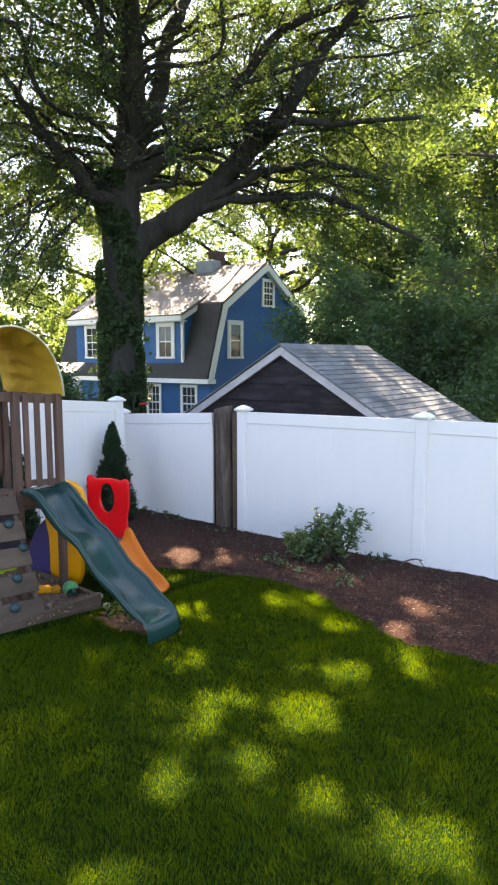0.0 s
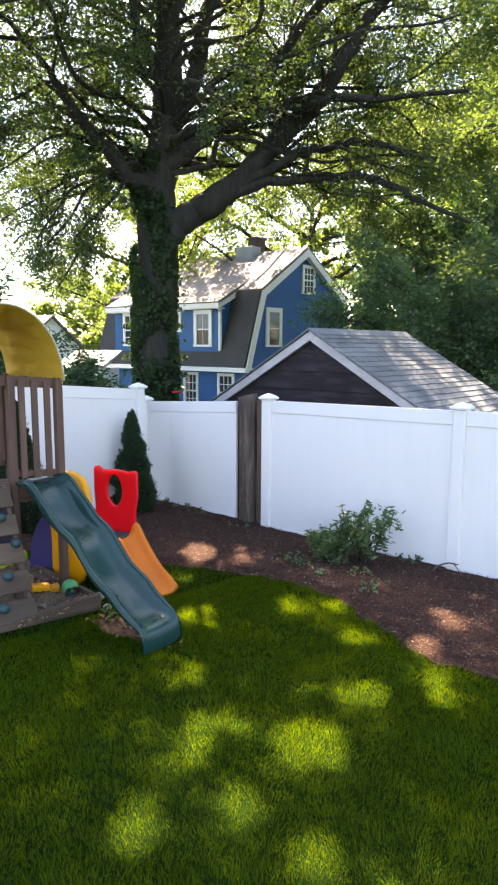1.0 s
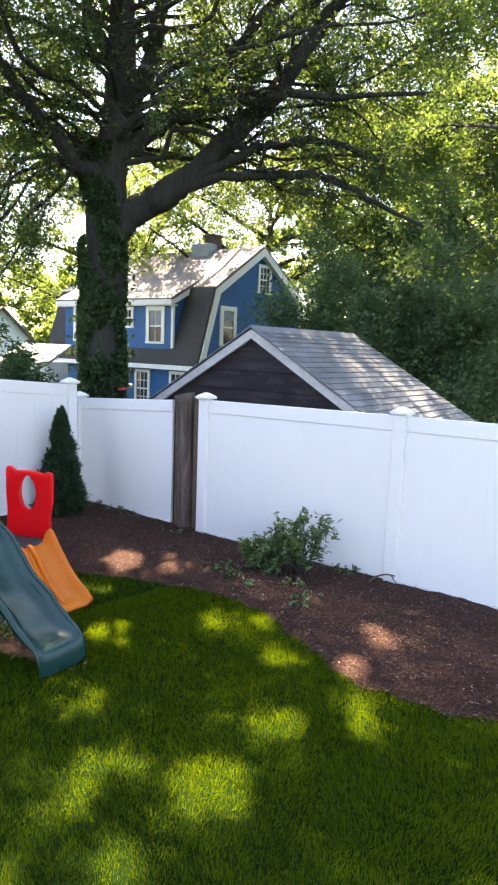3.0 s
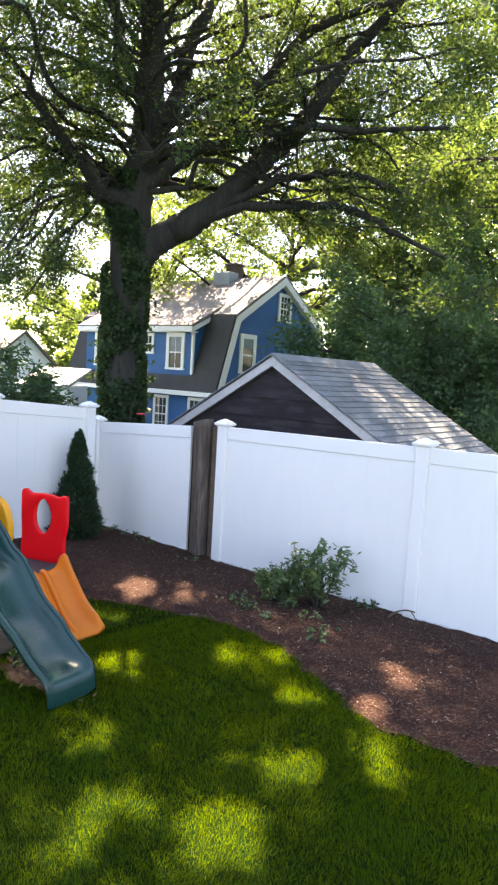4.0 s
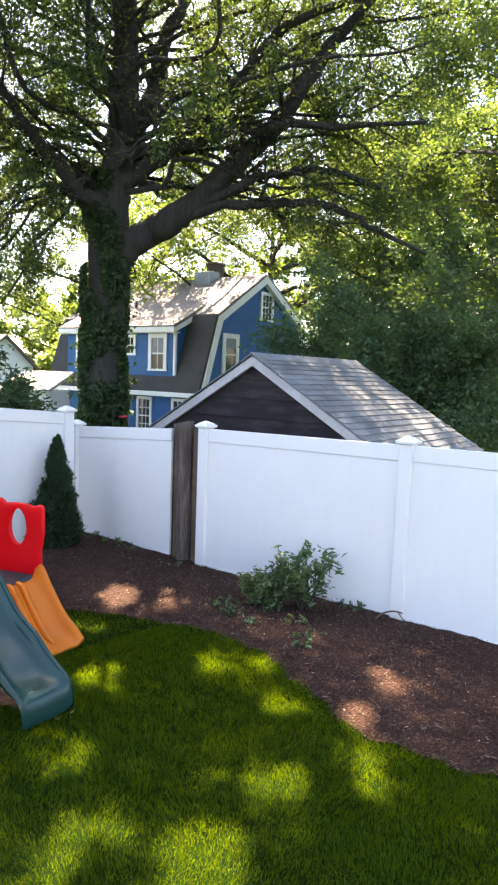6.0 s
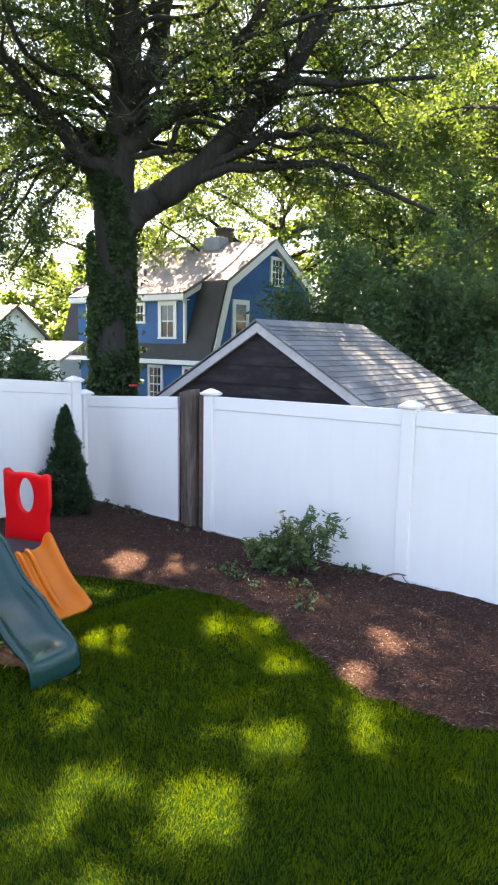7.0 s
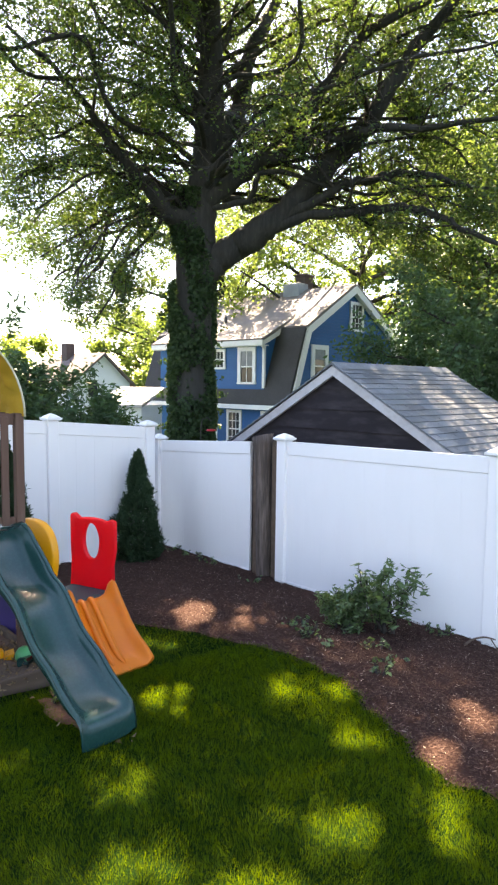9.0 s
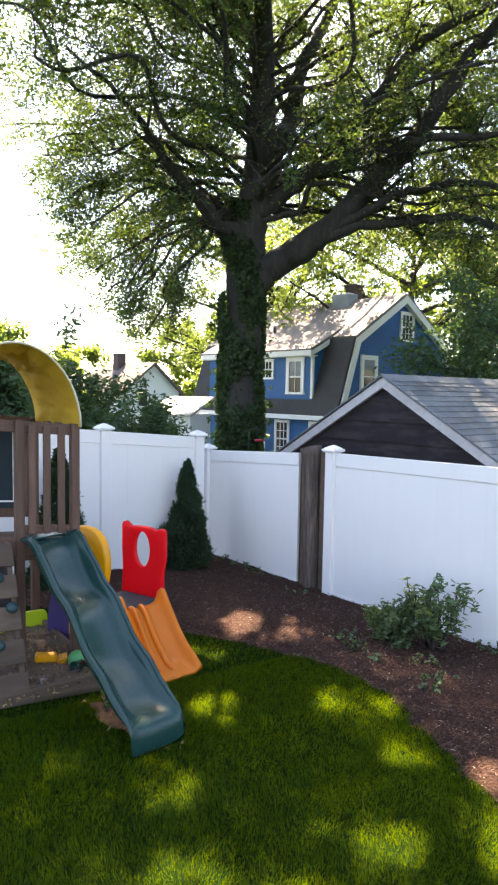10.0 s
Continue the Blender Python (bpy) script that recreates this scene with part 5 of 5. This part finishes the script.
YELLOW_CLOTH = cloth_material("yellow_cloth", (0.80, 0.50, 0.05), (0.66, 0.38, 0.03), (0.75, 0.45, 0.04), 0.3)
HEM = surface("faded_hem", (0.62, 0.58, 0.45), (0.5, 0.45, 0.3), scale=6, fine=40, rough=0.8, relief=0.1)
TEAL_DULL = surface("dull_teal_plastic", (0.014, 0.05, 0.055), (0.010, 0.04, 0.045), scale=8, fine=60, rough=0.5, relief=0.1)
BLUE_CLOTH = cloth_material("blue_cloth", (0.21, 0.28, 0.37), (0.15, 0.21, 0.31), (0.45, 0.45, 0.35), 0.25)


def trough(name, path, width, wall_h, mat, parent, thick=0.012, flare=0.0, label=""):
    """A slide: path of (x, z) points, a floor with rolled side walls."""
    bm = bmesh.new()
    w = width / 2
    rows = []
    for i, (x, z, wh) in enumerate(path):
        h = wall_h * wh
        k = 1 + flare * i / (len(path) - 1)
        sec = [(-w * k - 0.030, h * 0.35), (-w * k - 0.034, h * 0.9), (-w * k - 0.018, h), (-w * k, h * 0.86), (-w * k + 0.012, h * 0.5), (-w * k + 0.035, h * 0.16), (-w * k + 0.075, 0.004), (0, 0.0), (w * k - 0.075, 0.004), (w * k - 0.035, h * 0.16), (w * k - 0.012, h * 0.5), (w * k, h * 0.86), (w * k + 0.018, h), (w * k + 0.034, h * 0.9), (w * k + 0.030, h * 0.35), (w * k - 0.03, -thick), (-w * k + 0.03, -thick)]
        rows.append([bm.verts.new((x, y, z + zz)) for y, zz in sec])
    n = len(rows[0])
    for a, b in zip(rows, rows[1:]):
        for k in range(n):
            bm.faces.new((a[k], a[(k + 1) % n], b[(k + 1) % n], b[k]))
    bm.faces.new(rows[0])
    bm.faces.new(rows[-1][::-1])
    return part(name, bm, mat, parent, label, smooth=True)


def build_slide():
    a = radians(4.3)
    start = Vector((-4.11, 2.35, 0))
    m = Matrix.Translation(start) @ Matrix.Rotation(a, 4, "Z")
    s = thing("slide", "wavy teal plastic slide hooked to the playset deck", "slide", m)
    gz = float(ground_z(-2.7, 2.4))
    keys = [(-0.08, 0.866), (0.01, 0.835), (0.12, 0.755), (0.23, 0.645), (0.34, 0.566), (0.45, 0.532), (0.56, 0.475), (0.66, 0.375), (0.76, 0.272), (0.855, 0.212), (0.95, 0.162), (1.05, 0.095), (1.13, 0.063), (1.205, 0.052), (1.25, 0.020), (1.268, -0.04), (1.273, gz + 0.01)]
    pts = curved(keys, 3)
    wh = np.interp(pts[:, 0], (-0.08, 0.0, 0.06, 0.16, 0.29, 0.36, 0.43, 0.52, 0.95, 1.1, 1.21, 1.273), (0.2, 0.7, 1.3, 1.7, 1.8, 1.6, 1.05, 1.05, 1.1, 0.85, 0.4, 0.2))
    trough("slide_bed", [(x, z, h) for (x, z), h in zip(pts, wh)], 0.30, 0.095, TEAL, s, label="teal plastic slide bed with rolled sides")
    for side in (-1, 1):
        rim = [(x, side * (0.15 + 0.019), z + 0.095 * h - 0.004) for (x, z), h in zip(pts[:-5], wh)]
        part("side_rail", tube(rim, [0.014] * (len(rim) - 8) + [0.014, 0.013, 0.012, 0.011, 0.010, 0.008, 0.006, 0.004], 8), TEAL, s, "rolled teal rim", smooth=True)
    part("hook_lip", box((-0.17, -0.17, 0.866), (-0.07, 0.17, 0.884), 0.006), TEAL, s, "flat lip lying on the deck")


def rounded_panel(w, h, r, hole=None, n=8):
    """Outline of an upright panel with rounded top corners, in (u, z)."""
    pts = [(-w / 2, 0), (w / 2, 0)]
    for k in range(n + 1):
        a = math.pi / 2 * k / n
        pts.append((w / 2 - r + r * math.cos(math.pi / 2 - math.pi / 2 + a), h - r + r * math.sin(a)))
    for k in range(n + 1):
        a = math.pi / 2 + math.pi / 2 * k / n
        pts.append((-w / 2 + r + r * math.cos(a), h - r + r * math.sin(a)))
    return pts


def pierced_panel(outline, centre, hole, y0, y1, bevel=0.0):
    """A panel in (x, z) with an oval hole, of thickness y0 to y1; outline runs once round."""
    bm = bmesh.new()
    cx, cz = centre
    n = 72
    ring, inner = [], []
    for k in range(n):
        a = 2 * math.pi * k / n
        dx, dz = math.cos(a), math.sin(a)
        far = 0.0
        for (x0, z0), (x1, z1) in zip(outline, outline[1:] + outline[:1]):
            ex, ez = x1 - x0, z1 - z0
            det = ex * dz - ez * dx
            if abs(det) < 1e-9:
                continue
            u = (dx * (z0 - cz) - dz * (x0 - cx)) / det
            t = (ex * (z0 - cz) - ez * (x0 - cx)) / det
            if -1e-6 <= u <= 1 + 1e-6 and t > far:
                far = t
        ring.append((cx + dx * far, cz + dz * far))
        inner.append((cx + hole[0] * dx, cz + hole[1] * dz))
    outline = ring
    rings = {}
    for key, pts, y in (("of", outline, y0), ("ob", outline, y1), ("hf", inner, y0), ("hb", inner, y1)):
        rings[key] = [bm.verts.new((u, y, z)) for u, z in pts]
    for k in range(n):
        j = (k + 1) % n
        for a, b in (("of", "hf"), ("hb", "ob"), ("ob", "of"), ("hf", "hb")):
            bm.faces.new((rings[a][k], rings[a][j], rings[b][j], rings[b][k]))
    if bevel:
        bmesh.ops.recalc_face_normals(bm, faces=bm.faces)
        edges = [e for e in bm.edges if len(e.link_faces) == 2 and e.calc_face_angle(0) > 1.0]
        bmesh.ops.bevel(bm, geom=edges, offset=bevel, segments=2, affect="EDGES", profile=0.5)
    return bm


def dense(points, step=0.02):
    out = []
    for i, p in enumerate(points):
        q = points[(i + 1) % len(points)]
        n = max(1, int(math.hypot(q[0] - p[0], q[1] - p[1]) / step))
        out += [(p[0] + (q[0] - p[0]) * k / n, p[1] + (q[1] - p[1]) * k / n) for k in range(n)]
    return out


def build_climber():
    gz = float(ground_z(-4.3, 3.1))
    m = Matrix.Translation((-4.322, 3.03, gz)) @ Matrix.Rotation(radians(18), 4, "Z")
    c = thing("toddler_climber", "toddler climber with red, yellow and purple panels and orange slide", "play climber", m)
    # red far panel, with raised horns at its top corners
    red = [(-0.235, 0.02), (0.21, 0.02), (0.205, 0.35), (0.20, 0.62), (0.225, 0.75), (0.225, 0.985), (0.205, 1.0), (0.17, 1.0), (0.15, 0.975), (0.08, 0.995), (0.0, 1.0), (-0.08, 0.995), (-0.15, 0.985), (-0.165, 1.02), (-0.205, 1.025), (-0.225, 1.01), (-0.225, 0.78), (-0.215, 0.62), (-0.235, 0.35)]
    red = [(u * 1.01, z * 0.965) for u, z in red]
    part("red_panel", pierced_panel(dense(red), (-0.01, 0.775), (0.083, 0.145), 0.22, 0.265, 0.010), RED, c, "bright red panel with oval window", smooth=True)
    yel = [(-0.16, 0.02), (0.16, 0.02), (0.15, 0.45), (0.20, 0.62), (0.21, 0.76), (0.17, 0.90), (0.08, 0.97), (-0.06, 0.98), (-0.16, 0.93), (-0.2, 0.82), (-0.18, 0.6), (-0.14, 0.45)]
    for _ in range(2):
        yel = [tuple(a * w + b * (1 - w) for a, b in zip(p, q)) for p, q in zip(yel, yel[1:] + yel[:1]) for w in (0.75, 0.25)]
    yel = [(u * 1.12 - 0.15, z * 1.05) for u, z in yel]
    part("yellow_panel", pierced_panel(dense(yel), (-0.15, 0.79), (0.05, 0.05), -0.28, -0.21, 0.012), YELLOW, c, "yellow rounded panel", smooth=True)
    part("platform", box((-0.2, -0.2, 0.30), (0.19, 0.215, 0.41), 0.02), TEAL_DULL, c, "dark teal platform")
    part("platform_rim", box((-0.21, -0.205, 0.412), (0.0, -0.15, 0.445), 0.012), BLUE_PLASTIC, c, "blue plastic rim")
    arch = [(-0.2, 0.02), (-0.2, 0.68)] + [(-0.24 - 0.33 * math.sin(0.2 * q), 0.12 + 0.57 * math.cos(0.2 * q)) for q in range(8)] + [(-0.58, 0.02)]
    part("step_panel", prism(arch, (-0.27, -0.2), "y", bevel=0.012), PURPLE, c, "purple rounded climbing side")
    for k in range(2):
        part("step", box((-0.46 + 0.12 * k, -0.2, 0.12 + 0.14 * k), (-0.34 + 0.12 * k, 0.195, 0.16 + 0.14 * k), 0.012), PURPLE, c)
    keys = [(0.19, 0.40), (0.25, 0.38), (0.35, 0.27), (0.465, 0.15), (0.565, 0.075), (0.665, 0.04), (0.715, 0.02)]
    pts = curved(keys, 3)
    wh = np.interp(pts[:, 0], (0.19, 0.24, 0.33, 0.62, 0.715), (0.9, 1.3, 1.1, 0.8, 0.35))
    turn = Matrix.Translation((0.19, -0.03, 0)) @ Matrix.Rotation(radians(-16), 4, "Z") @ Matrix.Translation((-0.19, 0, 0))
    sl = trough("orange_slide", [(x, z, h) for (x, z), h in zip(pts, wh)], 0.33, 0.115, ORANGE, c, flare=0.10, label="orange plastic slide with raised ridges")
    sl.matrix_local = turn
    for y in (-0.075, 0.01):
        ridge = [(x, y, z) for x, z in pts[:15]]
        part("ridge", tube(ridge, [0.028] * (len(ridge) - 2) + [0.02, 0.01], 10), ORANGE, sl, smooth=True)


def build_sandbox():
    """Boards round the sand under the tower."""
    gz = float(ground_z(-4.2, 2.1))
    s = thing("sandbox", "low weathered timber sandbox under the playset tower", "sandbox", PLAY)
    for lo, hi in (((0.41, -0.95, gz - 0.08), (0.445, 0.02, gz + 0.09)), ((-0.95, -0.015, gz - 0.1), (0.41, 0.02, gz + 0.08)), ((-0.95, -0.95, gz - 0.05), (0.41, -0.915, gz + 0.10))):
        part("side_board", box(lo, hi, 0.006), GREY_BOARD, s, "grey timber edging board")
    bm = bmesh.new()
    rng = random.Random(8)
    rows = [[bm.verts.new((-0.93 + 1.33 * i / 24, -0.91 + 0.89 * j / 20, gz + 0.04 + rng.uniform(-0.012, 0.018))) for j in range(21)] for i in range(25)]
    for a, b in zip(rows, rows[1:]):
        for k in range(20):
            bm.faces.new((a[k], b[k], b[k + 1], a[k + 1]))
    part("sand", bm, SAND, s, "brown sand strewn with leaves", smooth=True)


def build_bare_soil():
    """A worn patch between the sandbox and the foot of the slide."""
    bm = bmesh.new()
    n = 40
    rings = []
    for r in (1.0, 0.8, 0.5, 0.2):
        ring = []
        for k in range(n):
            a = 2 * math.pi * k / n
            w = r * (1 + 0.18 * math.sin(3 * a + 1) + 0.1 * math.sin(7 * a) + 0.06 * math.sin(13 * a))
            x, y = -3.27 + 0.36 * w * math.cos(a), 2.47 + 0.13 * w * math.sin(a)
            ring.append(bm.verts.new((x, y, float(ground_z(x, y)) + (0.002 if r == 1.0 else 0.012 + 0.008 * math.sin(9 * x) * math.sin(14 * y)))))
        rings.append(ring)
    for p, q in zip(rings, rings[1:]):
        for k in range(n):
            bm.faces.new((p[k], p[(k + 1) % n], q[(k + 1) % n], q[k]))
    bm.faces.new(rings[-1])
    tagged(part("bare_soil", bm, SOIL, smooth=True), "worn patch of bare reddish brown soil by the slide", "soil", kind="structure")


build_playset()
build_bare_soil()
build_slide()
build_climber()
build_sandbox()


# ---- far buildings ----
def build_white_house():
    m = Matrix.Translation((-38.6, 22.4, -1.6)) @ Matrix.Rotation(radians(92), 4, "Z")
    h = thing("house", "white house with a brown roof and brick chimney", "house", m)
    part("wall", prism([(-2.0, 0), (2.1, 0), (2.1, 3.5), (0.1, 5.2), (-2.0, 3.6)], (-2.5, 4.0), "y"), WHITE_WALL, h, "white painted walls")
    for a, b in (((0.1, 5.35), (-2.35, 3.4)), ((0.1, 5.35), (2.4, 3.35))):
        part("roof", prism([a, b, (b[0], b[1] - 0.16), (a[0], a[1] - 0.16)], (-2.75, 4.2), "y"), ROOF_BROWN, h, "brown shingle roof")
    part("chimney", box((-0.5, 0.8, 4.3), (0.1, 1.5, 6.0), 0.02), BRICK, h, "brick chimney")
    win = part("window", box((-1.1, -2.56, 2.5), (-0.3, -2.52, 3.7)), WHITE_TRIM, h, "white framed window")
    part("pane", box((-1.02, -2.58, 2.58), (-0.38, -2.565, 3.62)), GLASS, win)


def build_low_garage():
    m = Matrix.Translation((-20.85, 13.7, -0.82)) @ Matrix.Rotation(radians(38), 4, "Z")
    g = thing("shed", "low white shed with a pale sunlit roof", "shed", m)
    part("wall", box((-0.1, -1.2, 0), (1.5, 1.4, 1.9), 0.01), WHITE_WALL, g, "white shed wall")
    part("roof", prism([(-1.5, 1.85), (1.6, 2.45), (1.6, 2.55), (-1.5, 1.95)], (-0.2, 1.6), "x"), PALE_ROOF, g, "pale low-pitched roof")
    part("vent", box((0.2, -1.22, 1.45), (0.6, -1.205, 1.65)), BLACK_METAL, g, "dark vent")


def build_picket_fence():
    f = thing("picket_fence", "weathered grey wooden picket fence beyond the garage", "fence")
    a, b = Vector((-12.5, 26.2, 0)), Vector((-3.0, 27.2, 0))
    n = 62
    for k in range(n):
        p = a.lerp(b, k / (n - 1))
        z = float(ground_z(p.x, p.y))
        part("picket", prism([(p.x - 0.05, z), (p.x + 0.05, z), (p.x + 0.05, z + 1.55), (p.x, z + 1.65), (p.x - 0.05, z + 1.55)], (p.y - 0.012, p.y + 0.012), "y"), PICKET, f)
    for h in (0.4, 1.2):
        z = float(ground_z(-8, 26.7)) + h
        part("rail", tube([(a.x, a.y + 0.05, z), (b.x, b.y + 0.05, z)], [0.045, 0.045], 6), PICKET, f)


def build_feeder():
    z = float(ground_z(-12.36, 10.93))
    f = thing("bird_feeder", "red hanging bird feeder on a thin shepherd hook", "bird feeder", Matrix.Translation((-12.36, 10.93, z)))
    part("pole", tube([(0, 0, -0.1), (0, 0, 1.5), (0.02, 0.03, 1.72), (0.10, 0.12, 1.76), (0.16, 0.2, 1.68)], [0.012] * 5, 6), BLACK_METAL, f, "black metal hook")
    part("bowl", lathe([(0.02, 1.42), (0.10, 1.425), (0.125, 1.44), (0.11, 1.462), (0.03, 1.475)], 16, centre=(0.16, 0.2, 0)), PIN_RED, f, "bright red plastic feeder bowl", smooth=True)


build_white_house()
build_low_garage()
build_picket_fence()
build_feeder()


# ---- toys and litter by the sandbox ----
def blob(name, at, size, mat, parent, label="", seed=0, sub=2, rough=0.0):
    rng = random.Random(seed)
    bm = bmesh.new()
    bmesh.ops.create_icosphere(bm, subdivisions=sub, radius=1.0)
    for v in bm.verts:
        v.co = Vector(at) + Vector((v.co.x * size[0], v.co.y * size[1], v.co.z * size[2])) * (1 + rng.uniform(-rough, rough))
    return part(name, bm, mat, parent, label, smooth=True)


def build_toys():
    sand = lambda x, y: float(ground_z(-4.2, 2.1)) + 0.045
    # toy dumper
    x, y = -4.12, 1.80
    z = sand(x, y)
    t = thing("toy_truck", "small yellow toy truck lying in the sandbox", "toy", pose(x, y, z, 0, 0, 35))
    part("body", box((-0.07, -0.035, 0.025), (0.07, 0.035, 0.06), 0.008), YELLOW, t)
    part("cab", box((0.03, -0.033, 0.06), (0.068, 0.033, 0.11), 0.01), YELLOW, t)
    part("tipper", prism([(-0.085, 0.06), (0.02, 0.065), (0.02, 0.12), (-0.09, 0.10)], (-0.04, 0.04), "y", bevel=0.006), ORANGE, t, "orange tipper")
    for wx in (-0.045, 0.045):
        for wy in (-0.045, 0.03):
            bm = lathe([(0.004, 0), (0.024, 0.002), (0.026, 0.012), (0.004, 0.014)], 14)
            bmesh.ops.transform(bm, matrix=Matrix.Translation((wx, wy + 0.014, 0.026)) @ Matrix.Rotation(radians(90), 4, "X"), verts=bm.verts)
            part("wheel", bm, BLACK_METAL, t, "black toy wheel")
    x, y = -4.0, 1.74
    t = thing("toy_tray", "small deep blue plastic tray in the sand", "toy", pose(x, y, sand(x, y) - 0.01, 0, 0, 80))
    bm = bmesh.new()
    lo, hi = [(-0.07, -0.045), (0.07, -0.045), (0.07, 0.045), (-0.07, 0.045)], [(-0.085, -0.055), (0.085, -0.055), (0.085, 0.055), (-0.085, 0.055)]
    r = [[bm.verts.new((a, b, zz)) for a, b in ring] for ring, zz in ((lo, 0.0), (hi, 0.06), (lo, 0.058), (lo, 0.008))]
    for a, b in zip(r, r[1:]):
        for k in range(4):
            bm.faces.new((a[k], a[(k + 1) % 4], b[(k + 1) % 4], b[k]))
    bm.faces.new(r[0][::-1])
    bm.faces.new(r[-1])
    part("tray", bm, BLUE_PLASTIC, t)
    x, y = -4.2, 2.36
    t = thing("toy_truck", "yellow toy loader half sunk in the sand", "toy", pose(x, y, sand(x, y), 0, 6, 70))
    part("body", box((-0.09, -0.04, 0.0), (0.06, 0.04, 0.06), 0.012), YELLOW, t)
    part("bucket", prism([(0.06, 0.0), (0.12, 0.0), (0.13, 0.05), (0.07, 0.03)], (-0.05, 0.05), "y", bevel=0.004), YELLOW, t)
    x, y = -4.02, 2.50
    t = thing("toy_ball", "green and teal plastic ball by the slide", "toy", pose(x, y, sand(x, y) + 0.04))
    blob("ball", (0, 0, 0), (0.065, 0.065, 0.065), GREEN_PLASTIC, t, seed=1, sub=3)
    t = thing("toy_bucket", "small teal bucket lying on its side", "toy", pose(-3.93, 2.47, sand(0, 0) + 0.035, 90, 0, 30))
    part("bucket", lathe([(0.028, -0.04), (0.042, 0.04), (0.046, 0.044), (0.038, 0.04), (0.026, -0.032)], 18), TEAL, t, smooth=True)
    t = thing("toy_screen", "lime green plastic play screen behind the tower", "toy", pose(-4.98, 2.42, float(ground_z(-4.98, 2.42)), 0, 0, 86))
    part("panel", prism(rounded_panel(0.5, 0.2, 0.05), (-0.015, 0.015), "y", bevel=0.006), LIME_PLASTIC, t)
    for k, (x, y, s) in enumerate(((-3.93, 2.72, 0.05), (-3.67, 2.6, 0.04), (-4.35, 2.2, 0.03), (-3.9, 2.2, 0.028))):
        t = thing("stone", "rounded grey brown stone beside the sandbox", "stone", pose(x, y, float(ground_z(x, y)) + (0.06 if y < 2.6 else 0.02)), "garden stones")
        blob("stone_body", (0, 0, 0), (s, s * 0.8, s * 0.6), STONE, t, seed=k, rough=0.08)


def build_litter():
    rng = np.random.default_rng(77)
    # dry leaves and needles on sand and lawn edge
    n = 520
    x = np.concatenate([rng.uniform(-4.8, -3.66, n - 90), rng.normal(-3.2, 0.16, 90)])
    y = np.concatenate([rng.uniform(1.85, 2.58, n - 90), rng.normal(2.52, 0.08, 90)])
    z = np.where(x < -3.63, float(ground_z(-4.2, 2.1)) + 0.065, ground_z(x, y) + 0.03)
    me = leaf_mesh("dry_leaves", np.stack([x, y, z], 1), rng, 0.035, 0.5, 0.0, None, 0.2)
    tagged(mesh_ob("dry_leaves", me, DRY_LEAF), "dry brown leaves strewn on the sand and grass", "leaves", kind="stuff")


DRY_LEAF = leaf_material("dry_leaf", (0.16, 0.09, 0.045), (0.38, 0.26, 0.13), (0.2, 0.12, 0.05), 0.15, 0.7)
build_toys()
build_litter()

# ---- small plants and a twig in the bed ----
for k, (x, y, s, n) in enumerate(((-2.69, 5.75, 0.11, 50), (-2.8, 5.72, 0.06, 30), (-6.55, 5.70, 0.08, 30), (-6.0, 5.72, 0.07, 40), (-5.75, 5.68, 0.06, 40), (-6.3, 5.66, 0.05, 30), (-3.40, 4.72, 0.10, 60), (-3.62, 4.82, 0.09, 60), (-2.46, 4.46, 0.09, 40), (-2.55, 4.75, 0.06, 30), (-2.9, 4.95, 0.07, 40), (-3.15, 4.62, 0.07, 40), (-4.95, 5.5, 0.05, 24), (-3.5, 2.56, 0.09, 90), (-3.36, 2.5, 0.07, 70))):
    build_shrub("weed", "small green seedling sprouting from the mulch", (x, y), (s * 1.3, s * 1.3, s), SHRUB_LEAF, n, 0.035 + 0.1 * s, 300 + k, 5, "weed", 0.6) if k < 13 else build_shrub("weed", "yellow green weed tuft beside the slide", (x, y), (s * 1.3, s * 1.3, s), SUN_LEAF, n, 0.05, 300 + k, 6, "weed", 0.4)
twig = thing("twig", "bent bare grey twig lying on the mulch", "twig")
part("stick", tube(curved([(-2.42, 5.62, -0.28), (-2.40, 5.70, -0.25), (-2.32, 5.76, -0.22), (-2.24, 5.80, -0.23)], 3), np.linspace(0.012, 0.006, 10), 6), GREY_BOARD, twig, smooth=True)
part("side_shoot", tube([(-2.28, 5.785, -0.225), (-2.22, 5.74, -0.25), (-2.17, 5.70, -0.28)], [0.006, 0.005, 0.003], 5), GREY_BOARD, twig)
